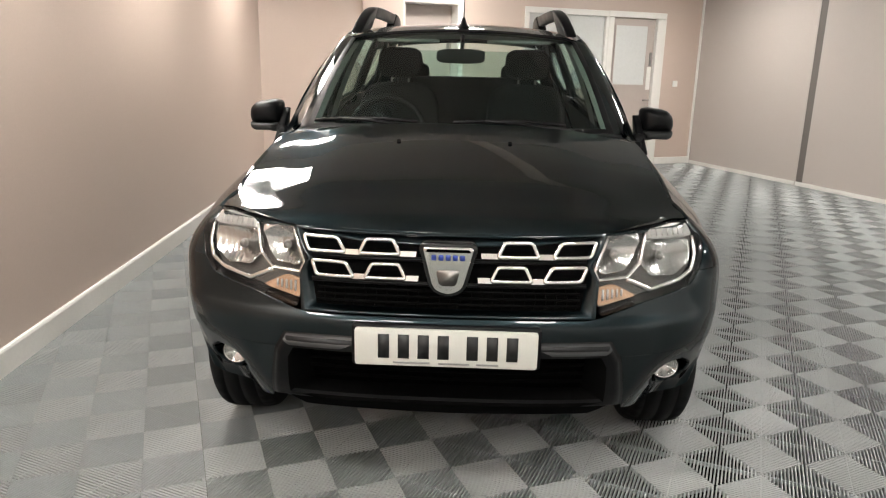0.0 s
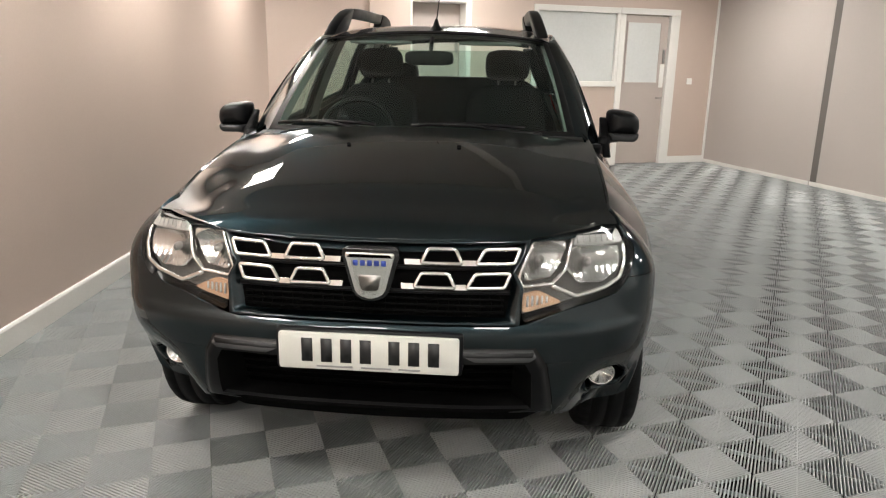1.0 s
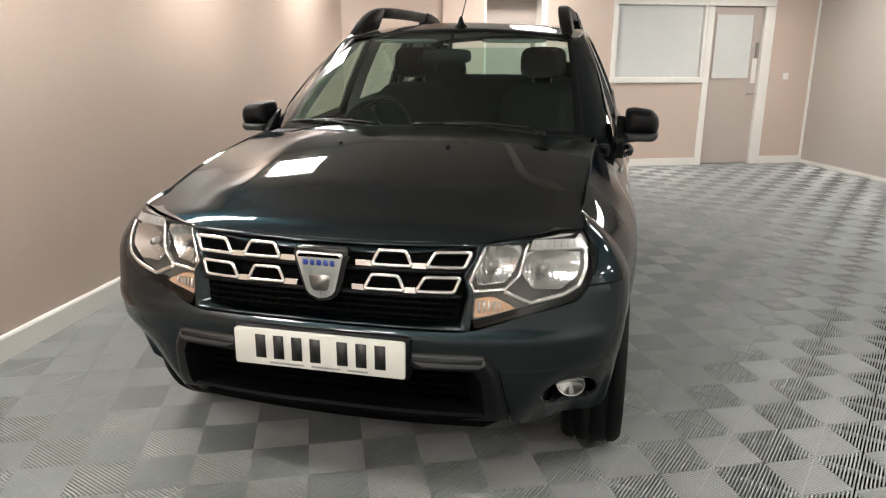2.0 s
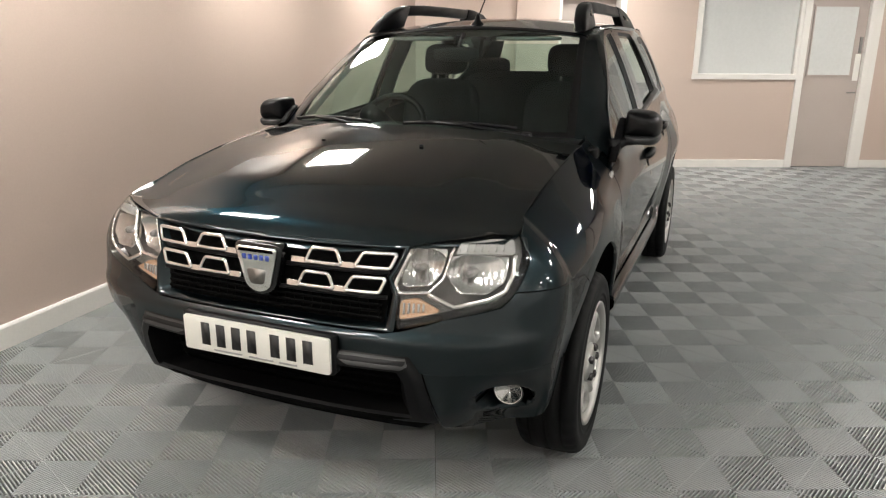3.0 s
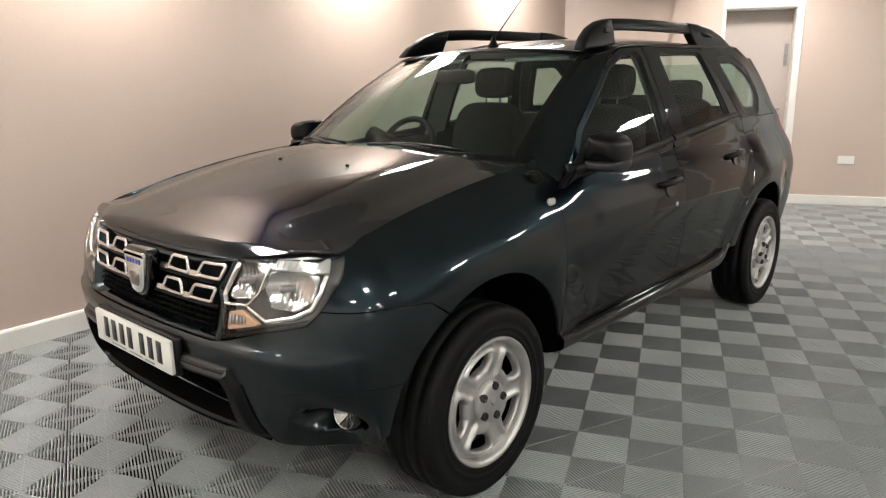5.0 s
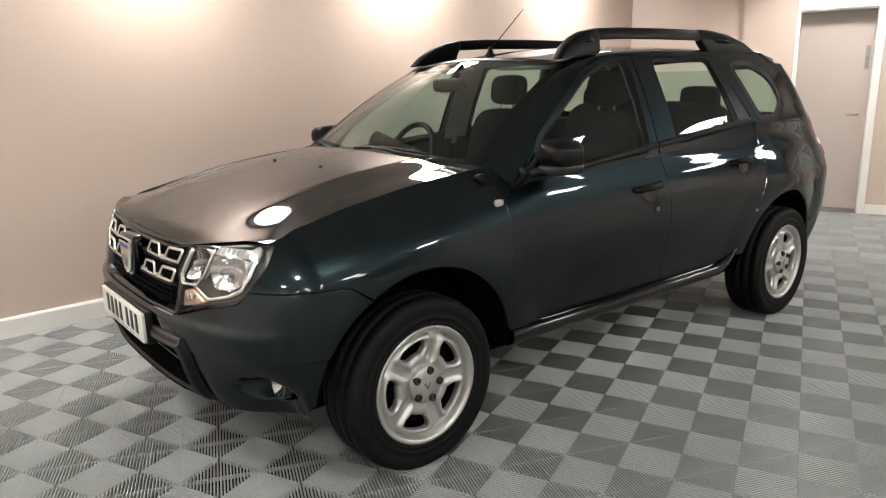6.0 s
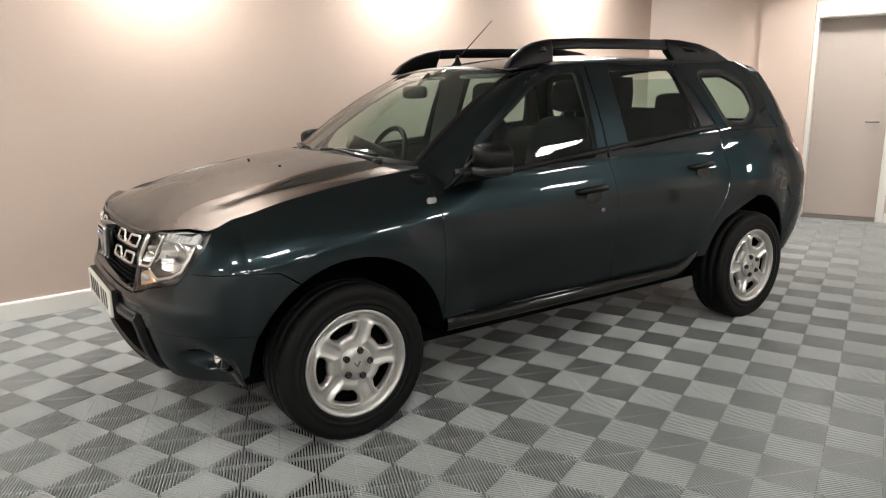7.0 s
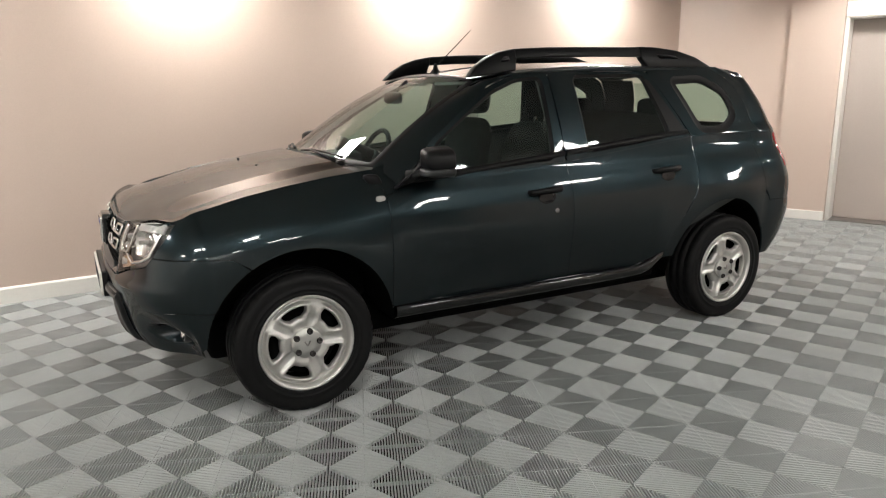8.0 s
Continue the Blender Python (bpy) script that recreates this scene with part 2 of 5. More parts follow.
def prism(outline, lo, hi, plane="xz", bevel=0.0):
    """An outline in two axes, raised along the third."""
    bm = bmesh.new()
    place = {"xz": lambda p, d: (p[0], d, p[1]), "xy": lambda p, d: (p[0], p[1], d), "yz": lambda p, d: (d, p[0], p[1])}[plane]
    f = bm.faces.new([bm.verts.new(place(p, lo)) for p in outline])
    top = bmesh.ops.extrude_face_region(bm, geom=[f])
    d = Vector(place((0, 0), hi - lo))
    bmesh.ops.translate(bm, vec=d, verts=[g for g in top["geom"] if isinstance(g, bmesh.types.BMVert)])
    bmesh.ops.recalc_face_normals(bm, faces=bm.faces)
    if bevel:
        bmesh.ops.bevel(bm, geom=[e for e in bm.edges if e.calc_face_angle(0) > 0.6], offset=bevel, segments=2, profile=0.5, affect="EDGES")
    return bm


def tube(bm, pts, r, n=8, closed=False, flat=1.0):
    """A rod along points; r is a number or one for each point."""
    pts = [Vector(p) for p in pts]
    rings = []
    side = Vector((0, 0, 1))
    for i, p in enumerate(pts):
        if closed:
            d = pts[(i + 1) % len(pts)] - pts[i - 1]
        else:
            d = pts[min(i + 1, len(pts) - 1)] - pts[max(i - 1, 0)]
        d.normalize()
        if abs(d.dot(side)) > 0.95:
            side = Vector((1, 0, 0)) if abs(d.x) < 0.9 else Vector((0, 1, 0))
        a = (side - d * side.dot(d)).normalized()
        side = a
        b = d.cross(a)
        rr = r[i] if isinstance(r, (list, tuple)) else r
        rings.append([bm.verts.new(p + a * rr * math.cos(2 * math.pi * k / n) + b * rr * flat * math.sin(2 * math.pi * k / n)) for k in range(n)])
    pairs = list(zip(rings, rings[1:])) + ([(rings[-1], rings[0])] if closed else [])
    for A, B in pairs:
        for k in range(n):
            bm.faces.new((A[k], A[(k + 1) % n], B[(k + 1) % n], B[k]))
    if not closed:
        bm.faces.new(rings[0][::-1])
        bm.faces.new(rings[-1])
    return bm


def lathe(profile, n=72, wave=None):
    """A profile of (along x, radius) turned round the x axis."""
    rows = []
    for x, r in profile:
        rows.append([(x, (r + (wave(x, r, k) if wave else 0)) * math.cos(2 * math.pi * k / n), (r + (wave(x, r, k) if wave else 0)) * math.sin(2 * math.pi * k / n)) for k in range(n)])
    return grid(rows, True)


def blob(size, centre, power=0.35, n=20, m=12, lean=0.0):
    """A cushion: a box with full, rounded faces."""
    c = Vector(centre)
    f = lambda v: math.copysign(abs(v) ** power, v)
    rows = []
    for i in range(m + 1):
        a = math.pi * (i / m - 0.5) * 0.998
        rows.append([c + Vector((size[0] * f(math.cos(a)) * f(math.cos(2 * math.pi * k / n)),
                                 size[1] * f(math.cos(a)) * f(math.sin(2 * math.pi * k / n)) + lean * size[2] * f(math.sin(a)),
                                 size[2] * f(math.sin(a)))) for k in range(n)])
    return grid(rows, True)


def swelling(line, slices):
    """A closed outline in (x, z) carried along y, each slice drawn in towards its middle by a share."""
    cx, cz = (sum(p[k] for p in line) / len(line) for k in (0, 1))
    bm = grid([[Vector((cx + (x - cx) * f, y, cz + (z - cz) * f)) for x, z in line] for y, f in slices], True)
    for edge in (slices[0], slices[-1]):
        ring = [v for v in bm.verts if abs(v.co.y - edge[0]) < 1e-6 and v.is_boundary]
        c = Vector((cx, edge[0], cz))
        ring = [v for v in ring if (v.co - c).length <= max((Vector((x, 0, z)) - Vector((cx, 0, cz))).length for x, z in line) * edge[1] + 1e-5]
        ring.sort(key=lambda v: math.atan2(v.co.z - cz, v.co.x - cx))
        bm.faces.new(ring)
    bmesh.ops.recalc_face_normals(bm, faces=bm.faces)
    return bm


# ---- the room ----
def room_box(bm, lo, hi, bevel=0.0):
    """A box in the room's own axes."""
    n = len(bm.verts)
    box(bm, lo, hi, bevel)
    bm.verts.ensure_lookup_table()
    bmesh.ops.transform(bm, matrix=ROOM, verts=bm.verts[n:])


def room_part(name, boxes, mat, parent=None, label="", bevel=0.0):
    bm = bmesh.new()
    for lo, hi in boxes:
        room_box(bm, lo, hi, bevel)
    return part(name, bm, mat, parent, label, False)


def left_x(y):
    return -1.955 - 0.080 * y


DOOR_A, DOOR_B, DOOR_TOP = 1.80, 2.50, 2.10          # the recessed doorway
WIN_A, WIN_B, WIN_LO, WIN_HI = 3.44, 4.74, 1.09, 2.13  # the internal window
LEAF_A, LEAF_B, LEAF_TOP = 4.82, 5.54, 2.05          # the panelled door

# back wall with its three openings
wall_back = room_part("wall_back", [
    ((-0.6, BACK, 0), (DOOR_A - 0.04, BACK + 0.3, CEILING)),
    ((DOOR_A - 0.04, BACK, DOOR_TOP + 0.04), (DOOR_B + 0.04, BACK + 0.3, CEILING)),
    ((DOOR_B + 0.04, BACK, 0), (WIN_A + 0.02, BACK + 0.3, CEILING)),
    ((WIN_A + 0.02, BACK, 0), (WIN_B - 0.01, BACK + 0.3, WIN_LO + 0.02)),
    ((WIN_A + 0.02, BACK, WIN_HI - 0.02), (LEAF_B + 0.08, BACK + 0.3, CEILING)),
    ((LEAF_B + 0.08, BACK, 0), (RIGHT + 0.4, BACK + 0.3, CEILING)),
    ((-0.6, BACK + 0.3, 0), (RIGHT + 0.4, BACK + 0.5, CEILING)),
], WALL)
tagged(wall_back, "greige painted back wall with doorways", "wall", kind="structure")
pier = room_part("wall_pier", [((1.25, BACK - 0.05, 0), (DOOR_A - 0.04, BACK - 0.002, CEILING))], WALL)
tagged(pier, "slightly raised greige pier beside the recessed door", "wall", kind="structure")

# right wall: two partition panels with a dark joint between them, a little out of square
def slanted(ob):
    """Turns a piece of the right wall out of square with the room."""
    m = ROOM @ Matrix(((1, 0.05, 0, -0.05 * 4.04), (0, 1, 0, 0), (0, 0, 1, 0), (0, 0, 0, 1))) @ ROOM.inverted()
    ob.data.transform(m)
    return ob


wall_right = slanted(room_part("wall_right", [((RIGHT, 4.04, 0), (RIGHT + 0.25, BACK - 0.002, CEILING)), ((RIGHT + 0.03, 3.94, 0), (RIGHT + 0.25, 4.038, CEILING)), ((RIGHT + 0.002, BAY, 0), (RIGHT + 0.25, 3.938, CEILING))], WALL_R))
# shade in the joint, put in as a strip of dark grey
slanted(room_part("panel_edge", [((RIGHT + 0.004, 3.9395, 0.05), (RIGHT + 0.029, 4.0385, CEILING))], JOINT_SHADE, wall_right, "dark grey panel edge"))
tagged(wall_right, "grey sliding partition wall in two panels", "wall", kind="structure")
bm = bmesh.new()
for y0, y1 in ((-9.0, 5.72),):
    rows = [[(left_x(y) - d, y, z) for y in (y0, y1)] for d, z in ((0, 0), (0, CEILING), (0.25, CEILING), (0.25, 0))]
    bm = grid(rows + rows[:1])
wall_left = tagged(part("wall_left", bm, WALL, None, "", False), "greige wall washed by the ceiling panels beside it", "wall", kind="structure")
# out of view; set close and white to throw light onto bumper and wing
wall_front = room_part("wall_front", [((-7.5, -4.9, 0), (FAR, -4.6, CEILING))], CLEAN)
tagged(wall_front, "unseen white wall that closes the room and reflects light onto the nose", "wall", kind="structure")
# added bay, out of view: far walls keep door and glass reflections dark
wall_bay_added = room_part("wall_bay_added", [((RIGHT + 0.256, BAY + 0.01, 0), (FAR, BAY + 0.25, CEILING)), ((FAR, -4.598, 0), (FAR + 0.25, BAY + 0.25, CEILING))], WALL_R)
tagged(wall_bay_added, "unseen plain grey walls, added far back to darken reflections", "wall", kind="structure")
ceiling = room_part("ceiling", [((-7.5, -9.3, CEILING), (FAR + 0.6, BACK + 0.6, CEILING + 0.2))], CEIL)
tagged(ceiling, "plain white ceiling with lit panels", "ceiling", kind="structure")
beam = room_part("ceiling_beam", [((1.25, -4.598, CEILING - 0.19), (1.76, BACK - 0.052, CEILING - 0.001))], CEIL, bevel=0.006)
tagged(beam, "boxed white beam under the ceiling, in line with the pier", "beam", kind="structure")
floor = room_part("floor", [((-7.5, -9.3, -0.2), (FAR + 0.6, BACK + 0.6, -0.0165))], UNDER)
tagged(floor, "grey ribbed interlocking plastic floor tiles", "floor", kind="structure")

# skirtings
bm = bmesh.new()
rows = [[(left_x(y) + d, y, z) for y in (-8.9, 5.70)] for d, z in ((0.0, 0.0), (0.018, 0.0), (0.018, 0.106), (0.012, 0.118), (0.0, 0.12))]
skirt = part("skirting_left", grid(rows), WHITE, None, "", False)
tagged(skirt, "white gloss skirting board along the left wall", "skirting", kind="structure")
for name, a, b, off in (("skirting_back_a", -0.05, 1.25, 0), ("skirting_pier", 1.235, DOOR_A - 0.04, 0.05), ("skirting_back_b", DOOR_B + 0.075, LEAF_A - 0.092, 0), ("skirting_back_c", LEAF_B + 0.155, RIGHT + 0.105, 0)):
    s = room_part(name, [((a, BACK - 0.018 - off, 0), (b, BACK - off + 0.001, 0.1))], WHITE, bevel=0.004)
    tagged(s, "white gloss skirting board", "skirting", kind="structure")
s = room_part("skirting_right", [((RIGHT - 0.016, 4.05, 0), (RIGHT - 0.001, BACK - 0.02, 0.05)), ((RIGHT - 0.014, BAY, 0), (RIGHT + 0.001, 4.03, 0.05))], WHITE, bevel=0.003)
slanted(s)
tagged(s, "low white trim along the grey partition", "skirting", kind="structure")
s = room_part("trim_corner", [((RIGHT + 0.070, BACK - 0.022, 0.1), (RIGHT + 0.104, BACK - 0.001, CEILING))], WHITE, bevel=0.004)
tagged(s, "white corner strip beside the partition", "trim", kind="structure")

# the recessed door
door_1 = room_part("door_1", [((DOOR_A, BACK + 0.235, 0.012), (DOOR_B, BACK + 0.275, DOOR_TOP))], DOORPAINT, bevel=0.003)
tagged(door_1, "plain grey door set deep in a white doorway", "door", kind="structure")
room_part("door_frame", [((DOOR_A - 0.038, BACK + 0.002, 0), (DOOR_A, BACK + 0.23, DOOR_TOP)), ((DOOR_B, BACK + 0.002, 0), (DOOR_B + 0.038, BACK + 0.23, DOOR_TOP)), ((DOOR_A - 0.038, BACK + 0.002, DOOR_TOP), (DOOR_B + 0.038, BACK + 0.23, DOOR_TOP + 0.038))], WHITE, door_1, "white door lining")
room_part("architrave", [((DOOR_B + 0.006, BACK - 0.016, 0), (DOOR_B + 0.072, BACK - 0.001, DOOR_TOP + 0.01)), ((DOOR_A - 0.036, BACK - 0.016, DOOR_TOP + 0.012), (DOOR_B + 0.072, BACK - 0.001, DOOR_TOP + 0.16))], WHITE, door_1, "broad white head trim", bevel=0.003)
room_part("threshold", [((DOOR_A, BACK + 0.0, 0.001), (DOOR_B, BACK + 0.234, 0.01))], STEEL, door_1)
hand = bmesh.new()
tube(hand, [ROOM @ Vector(p) for p in ((DOOR_B - 0.07, BACK + 0.235, 1.03), (DOOR_B - 0.07, BACK + 0.18, 1.03), (DOOR_B - 0.19, BACK + 0.178, 1.03))], 0.009)
part("door_handle", hand, STEEL, door_1, "steel lever handle")
room_part("latch_plate", [((DOOR_B - 0.062, BACK + 0.226, 1.5), (DOOR_B - 0.022, BACK + 0.236, 1.74))], STEEL, door_1, bevel=0.002)

# the glazed door beside the window
door_2 = room_part("door_2", [((LEAF_A, BACK + 0.03, 0.01), (LEAF_B, BACK + 0.07, LEAF_TOP))], DOORPAINT, bevel=0.003)
tagged(door_2, "grey door with a frosted upper pane", "door", kind="structure")
room_part("pane", [((4.885, BACK + 0.024, 1.15), (5.41, BACK + 0.0305, 1.95))], FROST, door_2, "frosted pane")
room_part("bead", [((4.868, BACK + 0.018, 1.133), (5.427, BACK + 0.0295, 1.15)), ((4.868, BACK + 0.018, 1.95), (5.427, BACK + 0.0295, 1.967)), ((4.868, BACK + 0.018, 1.15), (4.885, BACK + 0.0295, 1.95)), ((5.41, BACK + 0.018, 1.15), (5.427, BACK + 0.0295, 1.95))], DOORPAINT, door_2)
room_part("door_frame", [((LEAF_A - 0.09, BACK - 0.02, 0), (LEAF_A - 0.003, BACK + 0.1, LEAF_TOP + 0.004)), ((LEAF_B + 0.003, BACK - 0.02, 0), (LEAF_B + 0.15, BACK + 0.0, LEAF_TOP + 0.004)), ((LEAF_B + 0.003, BACK, 0), (LEAF_B + 0.079, BACK + 0.1, LEAF_TOP + 0.004)), ((LEAF_A - 0.09, BACK - 0.02, LEAF_TOP + 0.006), (LEAF_B + 0.15, BACK - 0.001, LEAF_TOP + 0.085))], WHITE, door_2, "white door frame", bevel=0.003)
hand = bmesh.new()
tube(hand, [ROOM @ Vector(p) for p in ((5.50, BACK + 0.03, 0.937), (5.50, BACK - 0.02, 0.937), (5.39, BACK - 0.022, 0.937))], 0.008)
part("door_handle", hand, STEEL, door_2, "steel lever handle")
room_part("latch", [((5.478, BACK + 0.005, 1.41), (5.51, BACK + 0.031, 1.60))], STEEL, door_2, "steel latch", bevel=0.003)
room_part("push_plate", [((5.455, BACK + 0.024, 1.08), (5.525, BACK + 0.0305, 1.40))], WHITE, door_2, bevel=0.002)

# the internal window
window_1 = room_part("window_1", [((WIN_A + 0.06, BACK + 0.03, WIN_LO + 0.065), (WIN_B - 0.05, BACK + 0.042, WIN_HI - 0.07))], FROST)
tagged(window_1, "frosted internal window in a white frame", "window", kind="structure")
room_part("window_frame", [((WIN_A, BACK - 0.02, WIN_LO + 0.07), (WIN_A + 0.065, BACK + 0.06, WIN_HI - 0.075)), ((WIN_B - 0.055, BACK - 0.018, WIN_LO + 0.07), (WIN_B - 0.012, BACK + 0.06, WIN_HI - 0.075)), ((WIN_A, BACK - 0.02, WIN_HI - 0.074), (WIN_B - 0.012, BACK + 0.06, WIN_HI))], WHITE, window_1, "white painted window frame", bevel=0.004)
room_part("window_sill", [((WIN_A - 0.005, BACK - 0.03, WIN_LO), (WIN_B - 0.012, BACK + 0.06, WIN_LO + 0.069))], WHITE, window_1, "white window sill", bevel=0.005)

# switch and socket
light_switch = room_part("light_switch", [((5.907, BACK - 0.01, 1.127), (5.993, BACK - 0.0005, 1.213))], SOCKET, bevel=0.004)
tagged(light_switch, "white plastic light switch on the wall", "light switch")
room_part("rocker", [((5.938, BACK - 0.014, 1.15), (5.962, BACK - 0.0095, 1.19))], SOCKET, light_switch, bevel=0.002)
wall_socket = room_part("wall_socket", [((3.045, BACK - 0.01, 0.452), (3.205, BACK - 0.0005, 0.538))], SOCKET, bevel=0.004)
tagged(wall_socket, "white double power socket on the wall", "socket")
for u in (3.085, 3.165):
    room_part("socket_face", [((u - 0.022, BACK - 0.012, 0.47), (u + 0.022, BACK - 0.0095, 0.51))], SOCKET, wall_socket, bevel=0.001)

# ceiling panels: some placed from wall wash and reflections, the rest added fill
def ceiling_light(x, y, turn, w, l):
    m = Matrix.Translation((x, y, CEILING)) @ Matrix.Rotation(turn, 4, "Z")
    bm = bmesh.new()
    box(bm, (-w / 2, -l / 2, -0.012), (w / 2, l / 2, -0.004))
    bmesh.ops.transform(bm, matrix=m, verts=bm.verts)
    e = new("ceiling_light")
    e.location = (x, y, CEILING)
    tagged(e, "lit white ceiling panel, one of a set with added fill panels", "ceiling light", "panels in the ceiling")
    part("diffuser", bm, PANEL, e, "", False).matrix_parent_inverse = Matrix.Translation((-x, -y, -CEILING))
    bm = bmesh.new()
    for lo, hi in (((-w / 2 - 0.02, -l / 2 - 0.02, -0.016), (-w / 2, l / 2 + 0.02, -0.001)), ((w / 2, -l / 2 - 0.02, -0.016), (w / 2 + 0.02, l / 2 + 0.02, -0.001)),
                   ((-w / 2, -l / 2 - 0.02, -0.016), (w / 2, -l / 2, -0.001)), ((-w / 2, l / 2, -0.016), (w / 2, l / 2 + 0.02, -0.001))):
        box(bm, lo, hi)
    bmesh.ops.transform(bm, matrix=m, verts=bm.verts)
    part("frame", bm, WHITE, e, "", False).matrix_parent_inverse = Matrix.Translation((-x, -y, -CEILING))


# rows at 0.55, -0.85, 1.3 and 3.6 are added fill for floor and nose
for row_x, lean, wide, deep, ys in ((left_x(0) + 0.40, 0.08, 0.45, 0.46, (-4.2, -2.05, 0.09, 2.14, 4.28)), (0.55, 0.08, 0.40, 0.40, (-2.05,)), (-0.85, 0.08, 0.35, 0.34, (-3.25, -5.3)), (1.3, 0.0, 0.30, 0.30, (-4.6,)), (3.6, 0.0, 0.46, 0.46, (-2.3,)), (2.72, 0.0, 0.36, 0.36, (-0.36,))):
    for y in ys:
        ceiling_light(row_x - lean * y, y, radians(5.1), wide, deep)
# (2.2, 5.3) and the three with v below 0 are added fill too
for u, v, size in ((5.1, 4.6, 0.48), (4.45, 2.28, 0.46), (4.65, 0.57, 0.46), (2.2, 5.3, 0.48), (6.2, -1.9, 0.60), (8.6, -1.9, 0.60), (6.2, -3.9, 0.50)):
    c = ROOM @ Vector((u, v, 0))
    ceiling_light(c.x, c.y, TURN, size, size)


# ---- the car: its surfaces ----
# x to its left side, y from nose to tail with the front axle at 0, z up
YC, YR, ROUND, ROUND_R = -0.40, 3.05, 2.6, 4.0
HUB, ARCH, WHEELBASE = 0.335, 0.436, 2.673
half_width = table((-0.45, 0.845), (-0.2, 0.860), (0.2, 0.866), (0.6, 0.874), (1.4, 0.878), (2.3, 0.878), (2.8, 0.870), (3.1, 0.850), (3.4, 0.82))
flank = table((0.28, -0.080), (0.40, -0.047), (0.55, -0.023), (0.70, -0.002), (0.78, 0.003), (0.86, -0.003), (0.91, -0.016), (0.957, -0.033), (1.0, -0.054), (1.05, -0.075), (1.2, -0.11))
bonnet_edge_z = table((-0.68, 0.895), (-0.5, 0.922), (-0.18, 1.0), (0.22, 1.062), (0.45, 1.080))
bonnet_edge_x = table((-0.68, 0.66), (-0.5, 0.700), (0.0, 0.716), (0.45, 0.722))
belt = table((0.43, 0.990), (1.0, 1.038), (1.7, 1.100), (2.23, 1.146), (2.7, 1.172), (3.4, 1.19))
nose = table((0.28, -0.635), (0.35, -0.692), (0.42, -0.730), (0.50, -0.750), (0.56, -0.758), (0.62, -0.764), (0.636, -0.761), (0.652, -0.748), (0.68, -0.738), (0.75, -0.724), (0.85, -0.700), (0.90, -0.682), (0.96, -0.655))
tail = table((0.36, 3.34), (0.50, 3.46), (0.66, 3.50), (0.76, 3.48), (1.10, 3.42), (1.29, 3.345), (1.40, 3.275), (1.50, 3.18), (1.58, 3.07))


def flare(y, z):
    f = 0.0
    for yw in (0.01, WHEELBASE + 0.01):
        r = math.hypot(y - yw, z - HUB)
        f = max(f, step(ARCH + 0.23, ARCH + 0.01, r))
    return 0.024 * f


def side(y, z):
    """Half the car's width at that place."""
    base = half_width(y) + flank(z) + flare(y, z)
    base += 0.022 * step(2.32, 2.66, y) * step(0.70, 0.86, z) * step(1.12, 0.98, z)
    front = step(0.66, 0.40, y)
    if front > 0:
        zb = bonnet_edge_z(y)
        q = min(max((z - (zb - 0.21)) / 0.21, 0), 1.1) ** 2.3
        base = lerp(base, lerp(base, bonnet_edge_x(y), q), front)
    glass = 0.812 - 0.30 * (z - 1.04) - 0.27 * (z - 1.04) * abs(z - 1.04) - 0.02 * step(1.0, 0.5, y) - 0.05 * step(2.4, 3.3, y) ** 2
    return lerp(base, glass, step(belt(y) - 0.035, belt(y) + 0.03, z) * (1 - front))


def shell(s, z, depth=0.0):
    """The skin of the lower body. s runs from the nose's middle (0) round the corner (1), along the side, and round the tail."""
    a, sign = abs(s), (1 if s >= 0 else -1)
    if a < 1:
        w, l, p = side(YC, z) - depth * 0.5, YC - nose(z) - depth, a * math.pi / 2
        l -= 0.19 * step(0.58, 0.33, z) * step(0.40, 0.66, a) * step(1.0, 0.8, a)
        x, y = w * max(math.sin(p), 0) ** (2 / ROUND), YC - l * max(math.cos(p), 0) ** (2 / ROUND)
    elif a < 1 + YR - YC:
        y = YC + a - 1
        x = side(y, z) - depth
    else:
        w, l, p = side(YR, z) - depth * 0.5, tail(z) - YR - depth, (a - 1 - YR + YC) * math.pi / 2
        x, y = w * max(math.cos(p), 0) ** (2 / ROUND_R), YR + l * max(math.sin(p), 0) ** (2 / ROUND_R)
    return Vector((sign * x, y, z))


def at_x(x, z):
    return math.copysign(math.asin(min(abs(x) / side(YC, z), 1) ** (ROUND / 2)) * 2 / math.pi, x)


def at_y(y, z):
    if y < YC:
        return math.acos(min((YC - y) / (YC - nose(z)), 1) ** (ROUND / 2)) * 2 / math.pi
    if y > YR:
        return 1 + YR - YC + math.asin(min(max(y - YR, 0) / max(tail(z) - YR, 0.01), 1) ** (ROUND_R / 2)) * 2 / math.pi
    return 1 + y - YC


def fx(*pts):
    return [(at_x(x, z), z) for x, z in pts]


def sy(*pts):
    return [(at_y(y, z), z) for y, z in pts]


def both(half):
    """A half outline, from the bottom middle outwards and back to the top middle, with its mirror image."""
    return half + [(-s, z) for s, z in half[::-1] if s > 1e-6]


def arc(yw, z0, z1, n=14, front=True, r=ARCH):
    """Points on a wheel arch between two heights, in (y, z)."""
    a0, a1 = math.asin((z0 - HUB) / r), math.asin(min((z1 - HUB) / r, 1))
    if front:
        return [(yw + 0.01 - r * math.cos(lerp(a0, a1, i / n)), HUB + r * math.sin(lerp(a0, a1, i / n))) for i in range(n + 1)]
    return [(yw + 0.01 + r * math.cos(lerp(a0, a1, i / n)), HUB + r * math.sin(lerp(a0, a1, i / n))) for i in range(n + 1)]


roof_line = table((0.85, 1.47), (1.0, 1.521), (1.136, 1.542), (1.5, 1.582), (2.0, 1.602), (2.6, 1.598), (3.05, 1.578))


